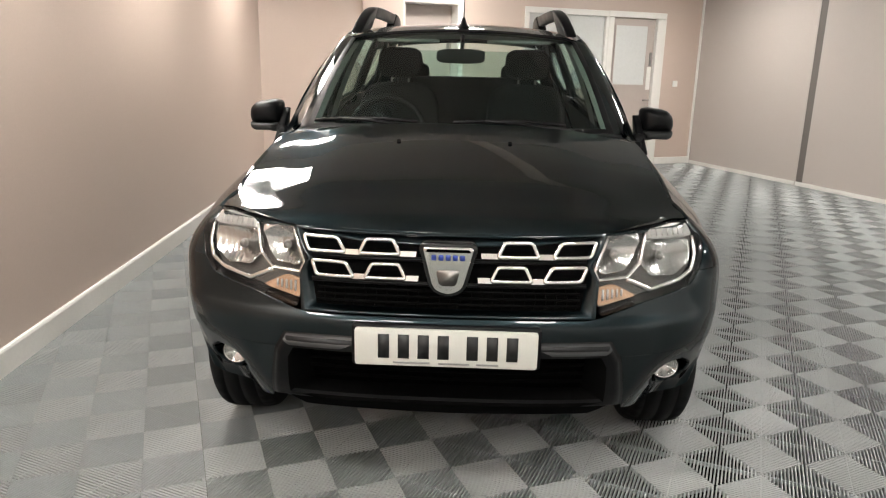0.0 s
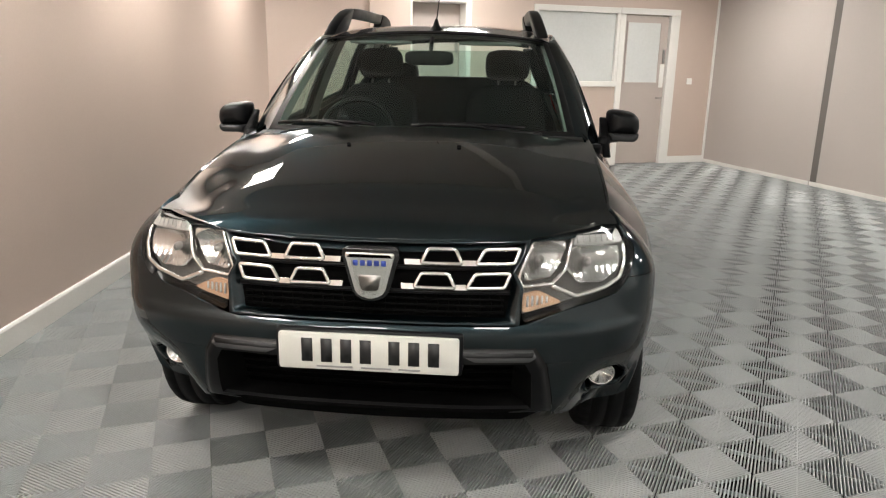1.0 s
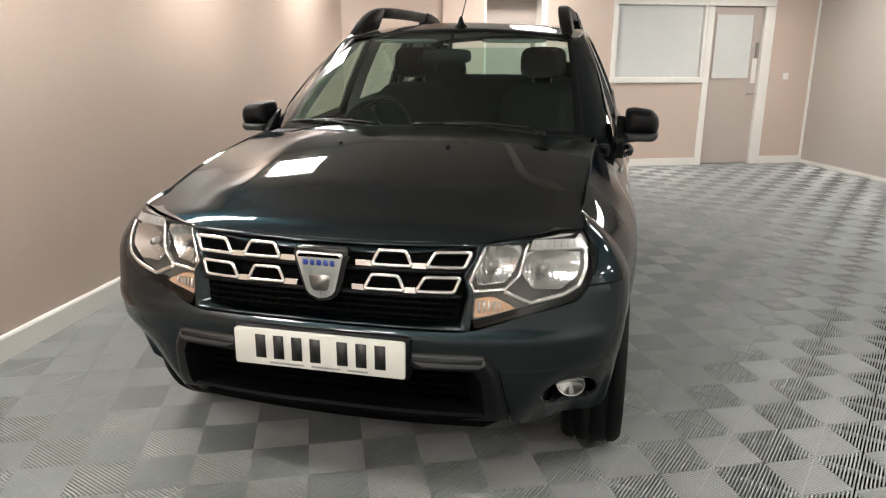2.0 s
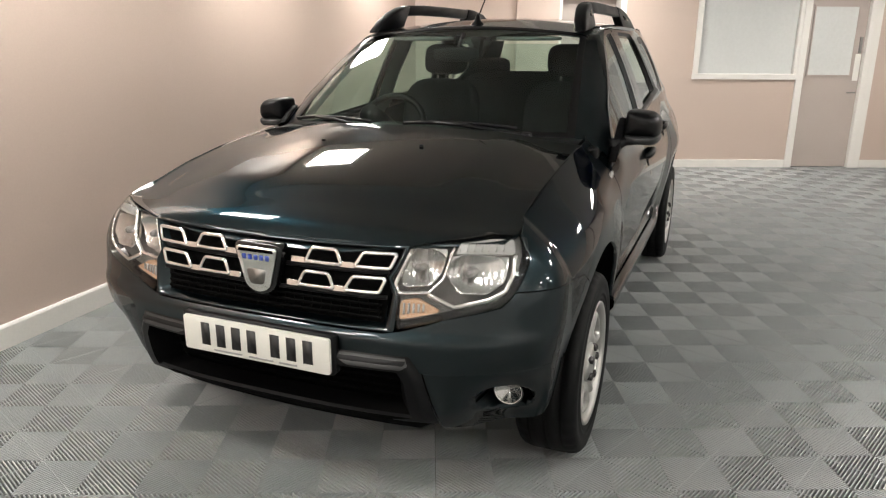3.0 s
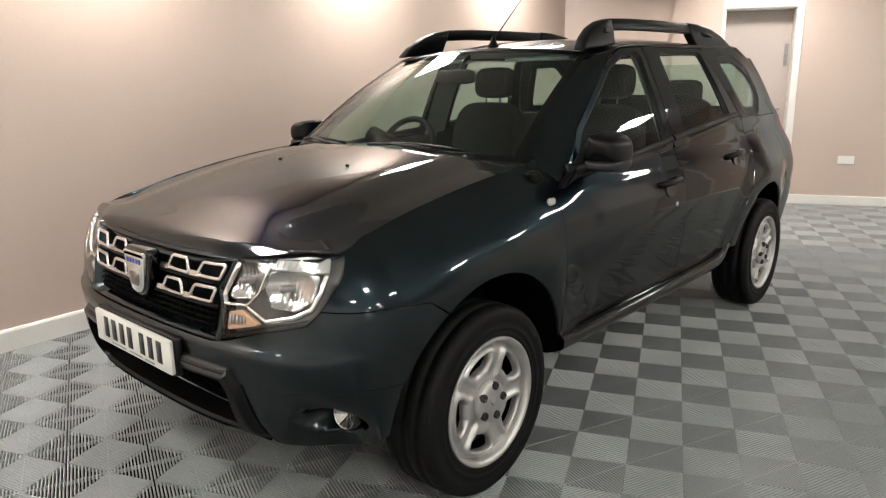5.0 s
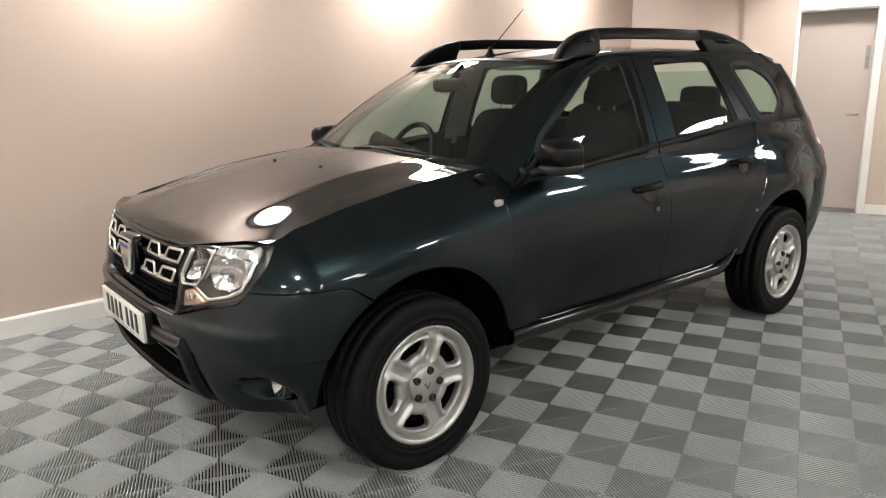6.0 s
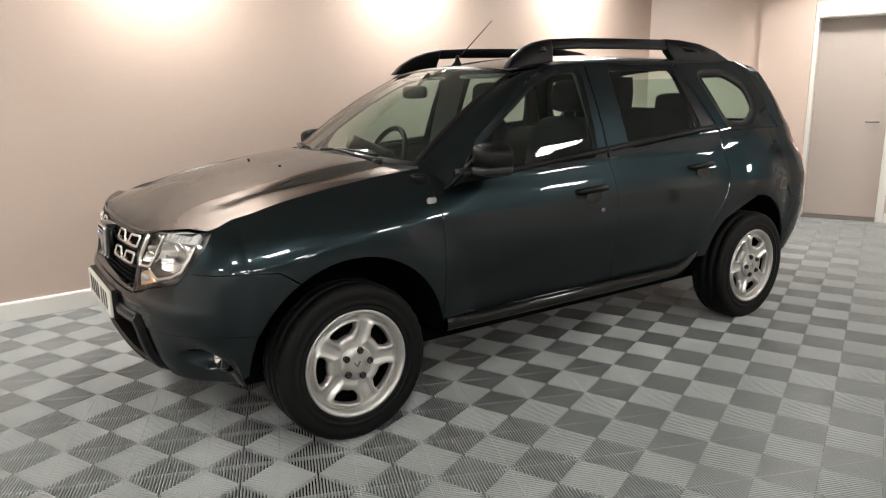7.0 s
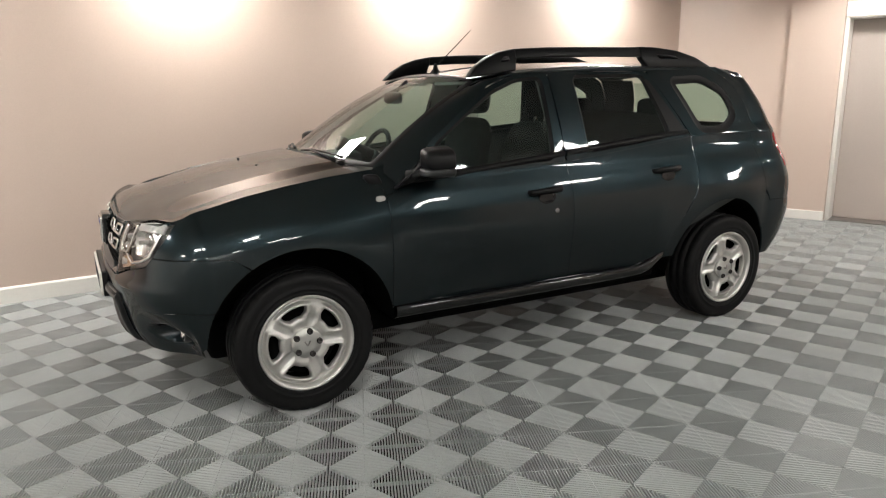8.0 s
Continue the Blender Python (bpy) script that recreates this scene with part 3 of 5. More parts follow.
def roof(x, y):
    return Vector((x, y, roof_line(y) - 0.045 * (abs(x) / 0.6) ** 2 - 0.9 * max(abs(x) - 0.52, 0) ** 1.6))


bonnet_mid = table((-0.70, 0.880), (-0.60, 0.928), (-0.50, 0.955), (-0.387, 0.986), (0.0, 1.072), (0.25, 1.112), (0.5, 1.14))


def bonnet_front(x):
    return -0.685 + 0.020 * step(0.20, 0.55, abs(x)) + 0.11 * abs(x) ** 2 + 0.9 * max(abs(x) - 0.45, 0) ** 2


def bonnet(x, y):
    xe = bonnet_edge_x(y)
    t = abs(x) / xe
    z = lerp(bonnet_mid(y), bonnet_edge_z(y), t ** 2.1)
    z += 0.0125 * step(0.86, 0.56, t) * step(-0.62, -0.35, y) - 0.006
    z -= 0.030 * (1 - 0.8 * step(0.20, 0.55, abs(x))) * max(0, 1 - (y - bonnet_front(x)) / 0.07) ** 2
    return Vector((x, y, z))


car = new("car")
tagged(car, "dark slate grey five-door family SUV with black roof rails", "car")


def pair(name, bm, mat, parent=car, label=""):
    """A part and its mirror image on the car's other side."""
    other = flipped(bm.copy())
    return part(name, bm, mat, parent, label), part(name, other, mat, parent, label)


# ---- the car: its panels ----
GAP = 0.0075
# bumper
part("front_bumper", sheet(both(fx((0, 0.560), (0.47, 0.537), (0.62, 0.536)) + sy((-0.52, 0.543)) + sy(*arc(0, 0.525, 0.700)) + sy((-0.299, 0.752), (-0.472, 0.766)) + fx((0.746, 0.772), (0.716, 0.732), (0.58, 0.698), (0.45, 0.656), (0.40, 0.648), (0, 0.648))), shell, 0.02, 0.0125), PAINT, car, "slate painted bumper skin")
lower = fx((0.515, 0.533), (0.545, 0.335), (0.61, 0.308), (0.70, 0.295)) + sy((-0.50, 0.312)) + sy(*arc(0, 0.365, 0.521, 10)) + sy((-0.52, 0.539)) + fx((0.62, 0.532))


def bumper_low(s, z):
    """The bumper's lower corner with a pocket for the fog lamp."""
    p = shell(s, z, 0.004)
    if p.y < -0.42:
        d = 0.088 * step(1.0, 0.62, math.hypot((p.x - 0.706) / 0.080, (z - 0.418) / 0.060))
        p += Vector((-0.1 * d, d, 0))
    return p


pair("bumper_end", sheet(lower, bumper_low, 0.012, 0.012, 0.003), PAINT, car, "slate painted bumper corner")
insert_out = [(-0.54, 0.352), (0.54, 0.352), (0.512, 0.53), (0.478, 0.588), (-0.478, 0.588), (-0.512, 0.53)]
insert_in = [(-0.43, 0.395), (0.43, 0.395), (0.435, 0.50), (0.425, 0.520), (-0.425, 0.520), (-0.435, 0.50)]
insert_mid = [tuple(lerp(p, q, 0.66) for p, q in zip(a, b)) for a, b in zip(insert_out, insert_in)]
part("bumper_insert", band(fx(*insert_out), fx(*insert_mid), lambda s, z, d: shell(s, z, d), 8, 10, lambda t: -0.020 * step(0, 0.5, t)), BLACK, car, "black plastic intake surround")
# upper ledges of the insert, their caught light put in as lighter grey
for k in (1, -1):
    part("insert_ledge", sheet(fx(*[(k * x, z) for x, z in ((0.272, 0.566), (0.300, 0.552), (0.455, 0.552), (0.474, 0.566), (0.468, 0.584), (0.272, 0.584))]), lambda s, z: shell(s, z, -0.004 - 0.020 * step(0.588, 0.556, z)), 0.04, 0.008, 0.004), LEDGE_LIT, car, "plastic ledge beside the plate, coloured lighter for the light it catches")
part("intake_mouth", band(fx(*insert_mid), fx(*insert_in), lambda s, z, d: shell(s, z, d), 4, 10, lambda t: -0.020 + 0.09 * t), DARK, car)
part("air_intake", sheet(fx((-0.46, 0.37), (0.46, 0.37), (0.46, 0.54), (-0.46, 0.54)), lambda s, z: shell(s, z, 0.09), 0.06, 0.04, 0), DARK, car)
bm = bmesh.new()
for z in (0.42, 0.45, 0.48):
    tube(bm, [shell(at_x(x / 20, z), z, 0.07) for x in range(-9, 10)], 0.006, 6)
part("intake_grid", bm, DARK, car)
part("number_plate_mount", prism(rounded([(-0.27, 0.512), (0.27, 0.512), (0.27, 0.635), (-0.27, 0.635)], 0.012), -0.778, -0.74), BLACK, car)
bm = sheet(fx((0, 0.275), (0.46, 0.285), (0.56, 0.365), (-0.56, 0.365), (-0.46, 0.285)), lambda s, z: shell(s, z, 0.03), 0.06, 0.03)
part("lower_lip", bm, DARK, car)

# wing
wing = sy((0.432, 0.43)) + sy((0.432, 0.70), (0.430, 0.95)) + sy((0.42, 1.04), (0.40, bonnet_edge_z(0.40)))
wing += [(at_y(y, bonnet_edge_z(y)), bonnet_edge_z(y) - 0.002) for y in (0.2, 0.0, -0.2, -0.35)]
wing += sy((-0.450, 0.930), (-0.490, 0.914)) + fx((0.7655, 0.852), (0.759, 0.808), (0.747, 0.776)) + sy((-0.472, 0.770), (-0.299, 0.756))
wing += sy(*arc(0, 0.704, HUB + ARCH, 12)) + sy(*arc(0, 0.43, HUB + ARCH, 20, False)[::-1])
pair("front_wing", sheet(wing, shell, 0.018, 0.0125), PAINT, car)

# bonnet
n = 14
front_edge = [(x * 0.698 / n, bonnet_front(x * 0.698 / n)) for x in range(-n, n + 1)]
outline = front_edge + [(0.716, -0.50), (0.713, -0.44)] + [(bonnet_edge_x(y) - GAP, y) for y in (-0.36, -0.2, 0.0, 0.2, 0.33)] + [(0.5, 0.30), (0.25, 0.262), (0, 0.25), (-0.25, 0.262), (-0.5, 0.30)] + [(-bonnet_edge_x(y) + GAP, y) for y in (0.33, 0.2, 0.0, -0.2, -0.36)] + [(-0.713, -0.44), (-0.716, -0.50)]
part("bonnet", sheet(outline, bonnet, 0.02, 0.02), PAINT, car, "slate painted bonnet")
part("scuttle", grid([[(x / 10 * 0.70, 0.245 + 0.09 * (abs(x) / 10) ** 2 + d, 1.098 - 0.03 * (abs(x) / 10) ** 2 + h) for x in range(-10, 11)] for d, h in ((0.0, -0.02), (0.03, 0.0), (0.16, 0.012), (0.18, -0.03))]), BLACK, car)

# glass outlines on the side, in (y, z)
FRONT_GLASS = rounded([(0.650, 1.045), (1.410, 1.082), (1.442, 1.489), (1.290, 1.478), (1.115, 1.416), (0.920, 1.297), (0.740, 1.175)], 0.03)
REAR_GLASS = rounded([(1.672, 1.106), (2.275, 1.166), (2.190, 1.500), (1.676, 1.498)], 0.04)
FRONT_FRAME = rounded([(0.560, 1.010), (1.493, 1.055), (1.499, 1.524), (1.280, 1.514), (1.095, 1.452), (0.890, 1.325), (0.695, 1.190)], 0.03)
REAR_FRAME = rounded([(1.499, 1.055), (2.452, 1.150), (2.235, 1.532), (1.505, 1.525)], 0.03)
flat = lambda y, z: Vector((side(y, z), y, z))
flat_in = lambda d: (lambda y, z: Vector((side(y, z) - d, y, z)))


def door_skin(outline):
    return sheet(outline, flat, 0.04, 0.0125)


front_door = [(0.438, 0.43), (0.438, 0.70), (0.436, 0.955), (0.56, 1.006), (1.0, 1.031), (1.494, 1.052), (1.498, 0.75), (1.497, 0.43)]
doors = pair("front_door", door_skin(front_door), PAINT, car)
rear_door = [(1.503, 0.43), (1.504, 0.75), (1.500, 1.052), (1.9, 1.093), (2.45, 1.147), (2.452, 0.95), (2.40, 0.82)] + arc(WHEELBASE, 0.50, 0.66, 6, True, ARCH + 0.075)[::-1] + [(2.10, 0.452), (2.0, 0.43)]
doors += pair("rear_door", door_skin(rear_door), PAINT, car)
for d, frame_out, glass in ((0, FRONT_FRAME, FRONT_GLASS), (2, REAR_FRAME, REAR_GLASS)):
    a = band(frame_out, grown(glass, 0.016), flat, 3, 3)
    b = band(grown(glass, 0.016), grown(glass, -0.004), lambda y, z, k: Vector((side(y, z) - k, y, z)), 2, 2, lambda t: 0.002 + 0.014 * t)
    c = sheet(grown(glass, 0.004), flat_in(0.014), 0.08, 0.06, 0)
    for k in (1, 0):
        aa, bb, cc = [flipped(q.copy()) if k else q for q in (a, b, c)]
        part("window_frame", aa, PAINT, doors[d + k])
        part("window_seal", bb, BLACK, doors[d + k], "black rubber seal")
        part("window_glass", cc, GLASS, doors[d + k], "clear tinted glass")

pair("window_corner", sheet(rounded([(2.296, 1.170), (2.412, 1.180), (2.222, 1.485), (2.192, 1.488)], 0.012), flat_in(-0.003), 0.05, 0.04, 0.004), BLACK, car, "black corner trim behind the rear side glass")

# waist strips under the side glass
for y0, y1, d in ((0.565, 1.487, 0), (1.507, 2.43, 2)):
    rows = [[Vector((side(y, belt(y) + h) + o, y, belt(y) + h)) for y in [lerp(y0, y1, i / 14) for i in range(15)]] for h, o in ((0.006, 0.004), (0.012, 0.010), (0.028, 0.010), (0.034, 0.0))]
    g = grid(rows)
    o = flipped(g.copy())
    part("waist_strip", g, BLACK, doors[d])
    part("waist_strip", o, BLACK, doors[d + 1])

# rear quarter
quarter = arc(WHEELBASE, 0.455, HUB + ARCH, 16, True) + arc(WHEELBASE, 0.52, HUB + ARCH, 16, False)[::-1] + [(3.10, 0.56), (3.10, 0.72), (3.02, 0.95), (3.0, 1.152), (2.6, 1.152), (2.458, 1.152), (2.458, 0.95), (2.408, 0.82)] + arc(WHEELBASE, 0.455, 0.70, 8, True, ARCH + 0.072)[::-1]
quarter = [(at_y(*p), p[1]) for p in quarter]
pair("rear_quarter", sheet(quarter, shell, 0.03, 0.0125), PAINT, car)
upper = rounded([(2.458, 1.155), (3.085, 1.155), (3.03, 1.35), (2.93, 1.485), (2.78, 1.556), (2.232, 1.536)], 0.02)
inner = rounded([(2.545, 1.175), (2.765, 1.172), (2.910, 1.265), (2.862, 1.412), (2.672, 1.498), (2.400, 1.486)], 0.06)
pair("rear_pillar", band(sy(*upper), sy(*grown(inner, 0.014)), shell, 4, 3), PAINT, car)
g = sheet(grown(inner, 0.016), flat_in(0.010), 0.08, 0.06, 0)
pair("quarter_glass", g, GLASS, car, "clear tinted glass")
pair("quarter_seal", band(grown(inner, 0.016), grown(inner, -0.030), lambda y, z, k: Vector((side(y, z) - k, y, z)), 4, 2, lambda t: 0.001 + 0.008 * min(2 * t, 1)), BLACK, car)

# tail: gate, rear glass, bumper, lamps
E0, E1 = 1 + YR - YC, 2 + YR - YC
gate = sheet([(E0 + 0.35, 0.72), (E1, 0.72), (E1, 1.152), (E0 + 0.32, 1.152)], shell, 0.02, 0.02)
pair("tailgate", gate, PAINT, car)
pair("tailgate_corner", sheet([(at_y(3.105, 0.725), 0.725), (E0 + 0.345, 0.725), (E0 + 0.315, 1.152), (at_y(3.005, 1.152), 1.152), (at_y(3.025, 0.95), 0.95)], shell, 0.02, 0.02), PAINT, car)
pair("tail_lamp", sheet(rounded([(E0 + 0.19, 0.93), (E0 + 0.34, 0.93), (E0 + 0.33, 1.14), (E0 + 0.17, 1.14)], 0.02), lambda s, z: shell(s, z, -0.006), 0.05, 0.03), RED, car, "red lamp lens")
pair("rear_bumper", sheet([(at_y(*p), p[1]) for p in arc(WHEELBASE, 0.36, 0.52, 6, False)] + [(at_y(3.10, 0.56), 0.56), (at_y(3.10, 0.72), 0.718), (E1, 0.715), (E1, 0.36)], shell, 0.02, 0.02), PAINT, car)
rear_window = sheet([(E0 + 0.45, 1.19), (E1 + E1 - E0 - 0.45, 1.19), (E1 + E1 - E0 - 0.5, 1.47), (E0 + 0.5, 1.47)], lambda s, z: shell(s, z) if s <= E1 else shell(2 * E1 - s, z) * Vector((-1, 1, 1)), 0.06, 0.05, 0)
part("rear_window", rear_window, GLASS, car, "clear tinted glass")
g = sheet([(at_y(3.085, 1.155) + 0.004, 1.155), (E0 + 0.44, 1.155), (E0 + 0.49, 1.49), (at_y(2.92, 1.49) + 0.02, 1.50), (at_y(2.93, 1.485) + 0.004, 1.485), (at_y(3.03, 1.35) + 0.004, 1.35)], shell, 0.02, 0.02)
pair("gate_side", g, PAINT, car)
g = sheet([(E0 + 0.44, 1.155), (E1, 1.155), (E1, 1.188), (E0 + 0.45, 1.188)], shell, 0.02, 0.02)
pair("gate_ledge", g, PAINT, car)

# roof, windscreen and pillars
xe = lambda y: 0.592 - 0.03 * step(1.3, 0.95, y) - 0.05 * step(2.4, 3.1, y)
edge_y = [1.055 + (2.98 - 1.055) * i / 20 for i in range(21)]
outline = [(xe(y), y) for y in edge_y] + [(0.3, 3.04), (0, 3.06), (-0.3, 3.04)] + [(-xe(y), y) for y in edge_y[::-1]] + [(-0.3, 1.033), (0, 1.027), (0.3, 1.033)]
part("roof", sheet(outline, roof, 0.05, 0.06), PAINT, car, "slate painted roof")
part("roof_spoiler", grid([[Vector((x / 10 * 0.54, 3.03 - 0.05 * (abs(x) / 10) ** 3 + d, roof(x / 10 * 0.54, 3.03).z + h)) for x in range(-10, 11)] for d, h in ((-0.04, 0.0), (0.02, 0.004), (0.10, -0.012), (0.115, -0.03), (0.06, -0.05))]), PAINT, car)


def screen(u, t):
    """The windscreen: u across from -1 to 1, t from its foot to its head."""
    w = lerp(0.668, 0.565, t)
    y0, y1 = 0.275 + 0.155 * abs(u) ** 2.2, 1.032 + 0.036 * abs(u) ** 2
    z0, z1 = 1.092 - 0.012 * u * u, roof(0.56 * u, 1.05).z - 0.004
    return Vector((u * w, lerp(y0, y1, t), lerp(z0, z1, t) + 0.028 * math.sin(math.pi * t)))


part("windscreen", grid([[screen(i / 12, t / 10) for i in range(-12, 13)] for t in range(11)]), GLASS, car, "clear tinted windscreen")
up = lambda u, t, d: screen(u, t) + Vector((0, -0.45, 0.9)) * d
edge = [(lerp(-1, 1, i / 24), 0.0) for i in range(25)] + [(1, i / 12) for i in range(1, 13)] + [(lerp(1, -1, i / 24), 1.0) for i in range(1, 25)] + [(-1, 1 - i / 12) for i in range(1, 12)]
bm = grid([[up(u * (1.004 - k[0]), 0.5 + (t - 0.5) * (1.004 - k[1]), k[2]) for u, t in edge] for k in ((0, 0, 0.001), (0.012, 0.012, 0.004), (0.05, 0.075, 0.0015))], True)
part("windscreen_seal", bm, BLACK, car, "black screen border")

# pillar and roof side: from the screen's and roof's edge out to the door frames
rows = []
for i in range(41):
    t = i / 40
    if t < 0.35:
        q = t / 0.35
        a = screen(1.0, q)
        yo, zo = lerp(0.50, 1.095, q), lerp(1.005, 1.456, q) + 0.012 * math.sin(math.pi * q)
    else:
        q = (t - 0.35) / 0.65
        y = lerp(1.07, 2.93, q)
        a = roof(xe(y), y) + Vector((0.002, 0, -0.001))
        yo = lerp(1.095, 2.88, q)
        zo = table((1.095, 1.456), (1.280, 1.517), (1.50, 1.529), (2.3, 1.539), (2.78, 1.559), (2.88, 1.525))(yo)
    b = Vector((side(yo, zo), yo, zo))
    n = 5
    rows.append([a.lerp(b, k / n) + Vector((0.35, -0.2 * (t < 0.35), 0.7)) * 0.016 * math.sin(math.pi * k / n) for k in range(n + 1)])
bm = grid(rows)
pair("roof_side", bm, PAINT, car)

# rear roof corner, closing roof, pillar and gate
rows = []
for i in range(9):
    t = i / 8
    y = lerp(2.88, 3.12, t)
    a = Vector((xe(min(y, 2.98)) - 0.02 * t, y, roof(0.54, y).z - 0.012 * t + 0.002))
    y, z = lerp(2.80, 3.09, t), table((0, 1.545), (0.4, 1.494), (1, 1.35))(t)
    b = shell(at_y(y, z) + 0.01 * t, z, 0.002)
    rows.append([a.lerp(b, k / 5) + Vector((0.4, 0.4 * t, 0.6)) * 0.022 * math.sin(math.pi * k / 5) for k in range(6)])
pair("roof_corner", grid(rows), PAINT, car)

# black filler at the pillar's foot, between wing, screen and door
rows = []
for i in range(7):
    t = i / 6
    y, z = lerp(0.405, 0.436, t), lerp(1.078, 0.958, t)
    a = Vector((side(y, z) - 0.004, y, z))
    y, z = lerp(0.50, 0.60, t), lerp(1.098, 1.012, t)
    b = Vector((lerp(0.690, side(y, z) - 0.006, t), y, z))
    rows.append([a.lerp(b, k / 4) + Vector((0.5, 0, 0.6)) * 0.003 * math.sin(math.pi * k / 4) for k in range(5)])
pair("pillar_foot", grid(rows), PAINT, car)
pair("wing_plug", blob((0.022, 0.040, 0.026), (side(0.385, 1.03) - 0.002, 0.392, 1.032), 0.6, 18, 10, -0.5), BLACK, car, "black rubber plug at the wing's upper corner")

# sill with its plastic cover
rows = []
for i in range(25):
    y = lerp(0.45, 2.245, i / 24)
    lift = 0.085 * step(1.95, 2.27, y) ** 1.5
    rows.append([Vector((half_width(y) + dx - 0.022 * step(2.08, 2.245, y), y, z + lift)) for dx, z in ((-0.036, 0.432), (-0.012, 0.426), (-0.002, 0.414), (-0.004, 0.388), (-0.008, 0.380), (-0.014, 0.372), (-0.08, 0.345), (-0.25, 0.335))])
pair("sill", grid(rows), GLOSSBLACK, car, "glossy black sill cover")

# wheel arches and underside
for yw, z0 in ((0.01, 0.30), (WHEELBASE + 0.01, 0.30)):
    rows = []
    for i in range(29):
        a = math.pi * (i / 28 * 0.97 + 0.015)
        y, z = yw + (ARCH + 0.004) * math.cos(a), HUB + (ARCH + 0.004) * math.sin(a)
        rows.append([Vector((x if k else side(y, max(z, 0.3)) - 0.006, y, z)) for k, x in enumerate((0.9, 0.80, 0.60, 0.5))])
    pair("arch_liner", grid(rows), DARK, car, "black wheel arch liner")
# plain box added under the body to stop light passing beneath
part("under_light_block", box(bmesh.new(), (-0.58, -0.38, 0.215), (0.58, 3.15, 0.40), 0.03), DARK, car)
part("floor_pan", box(bmesh.new(), (-0.80, 0.48, 0.33), (0.80, 2.18, 0.42), 0.02), DARK, car)
part("engine_block", box(bmesh.new(), (-0.55, -0.50, 0.40), (0.55, 0.42, 0.80), 0.03), DARK, car)
part("boot_floor", box(bmesh.new(), (-0.60, 2.25, 0.40), (0.60, 3.15, 0.62), 0.03), DARK, car)


# ---- the car: lamps and grille ----
AERIAL_TIP = (0, 1.378, 1.786)
HANDLE_F, HANDLE_R = (1.32, 0.918), (2.20, 0.972)
SEAT_Y, SEAT_Z = 1.575, 1.345


def strip_on(pts, depth, r, flat=0.6, closed=False, n=8, k=5):
    """A rod that follows the nose's skin through points (x, z)."""
    full = []
    ends = list(zip(pts, pts[1:] + pts[:1])) if closed else list(zip(pts, pts[1:]))
    for a, b in ends:
        full += [(lerp(a[0], b[0], j / k), lerp(a[1], b[1], j / k)) for j in range(k)]
    if not closed:
        full.append(pts[-1])
    return tube(bmesh.new(), [shell(at_x(x, z), z, depth) for x, z in full], r, n, closed, flat)


LAMP = fx((0.438, 0.662), (0.58, 0.703), (0.712, 0.737), (0.742, 0.774), (0.755, 0.81), (0.762, 0.852)) + sy((-0.490, 0.907)) + fx((0.665, 0.918), (0.55, 0.903), (0.452, 0.887), (0.414, 0.80), (0.428, 0.755))
LAMP = rounded(LAMP, 0.012, 3)
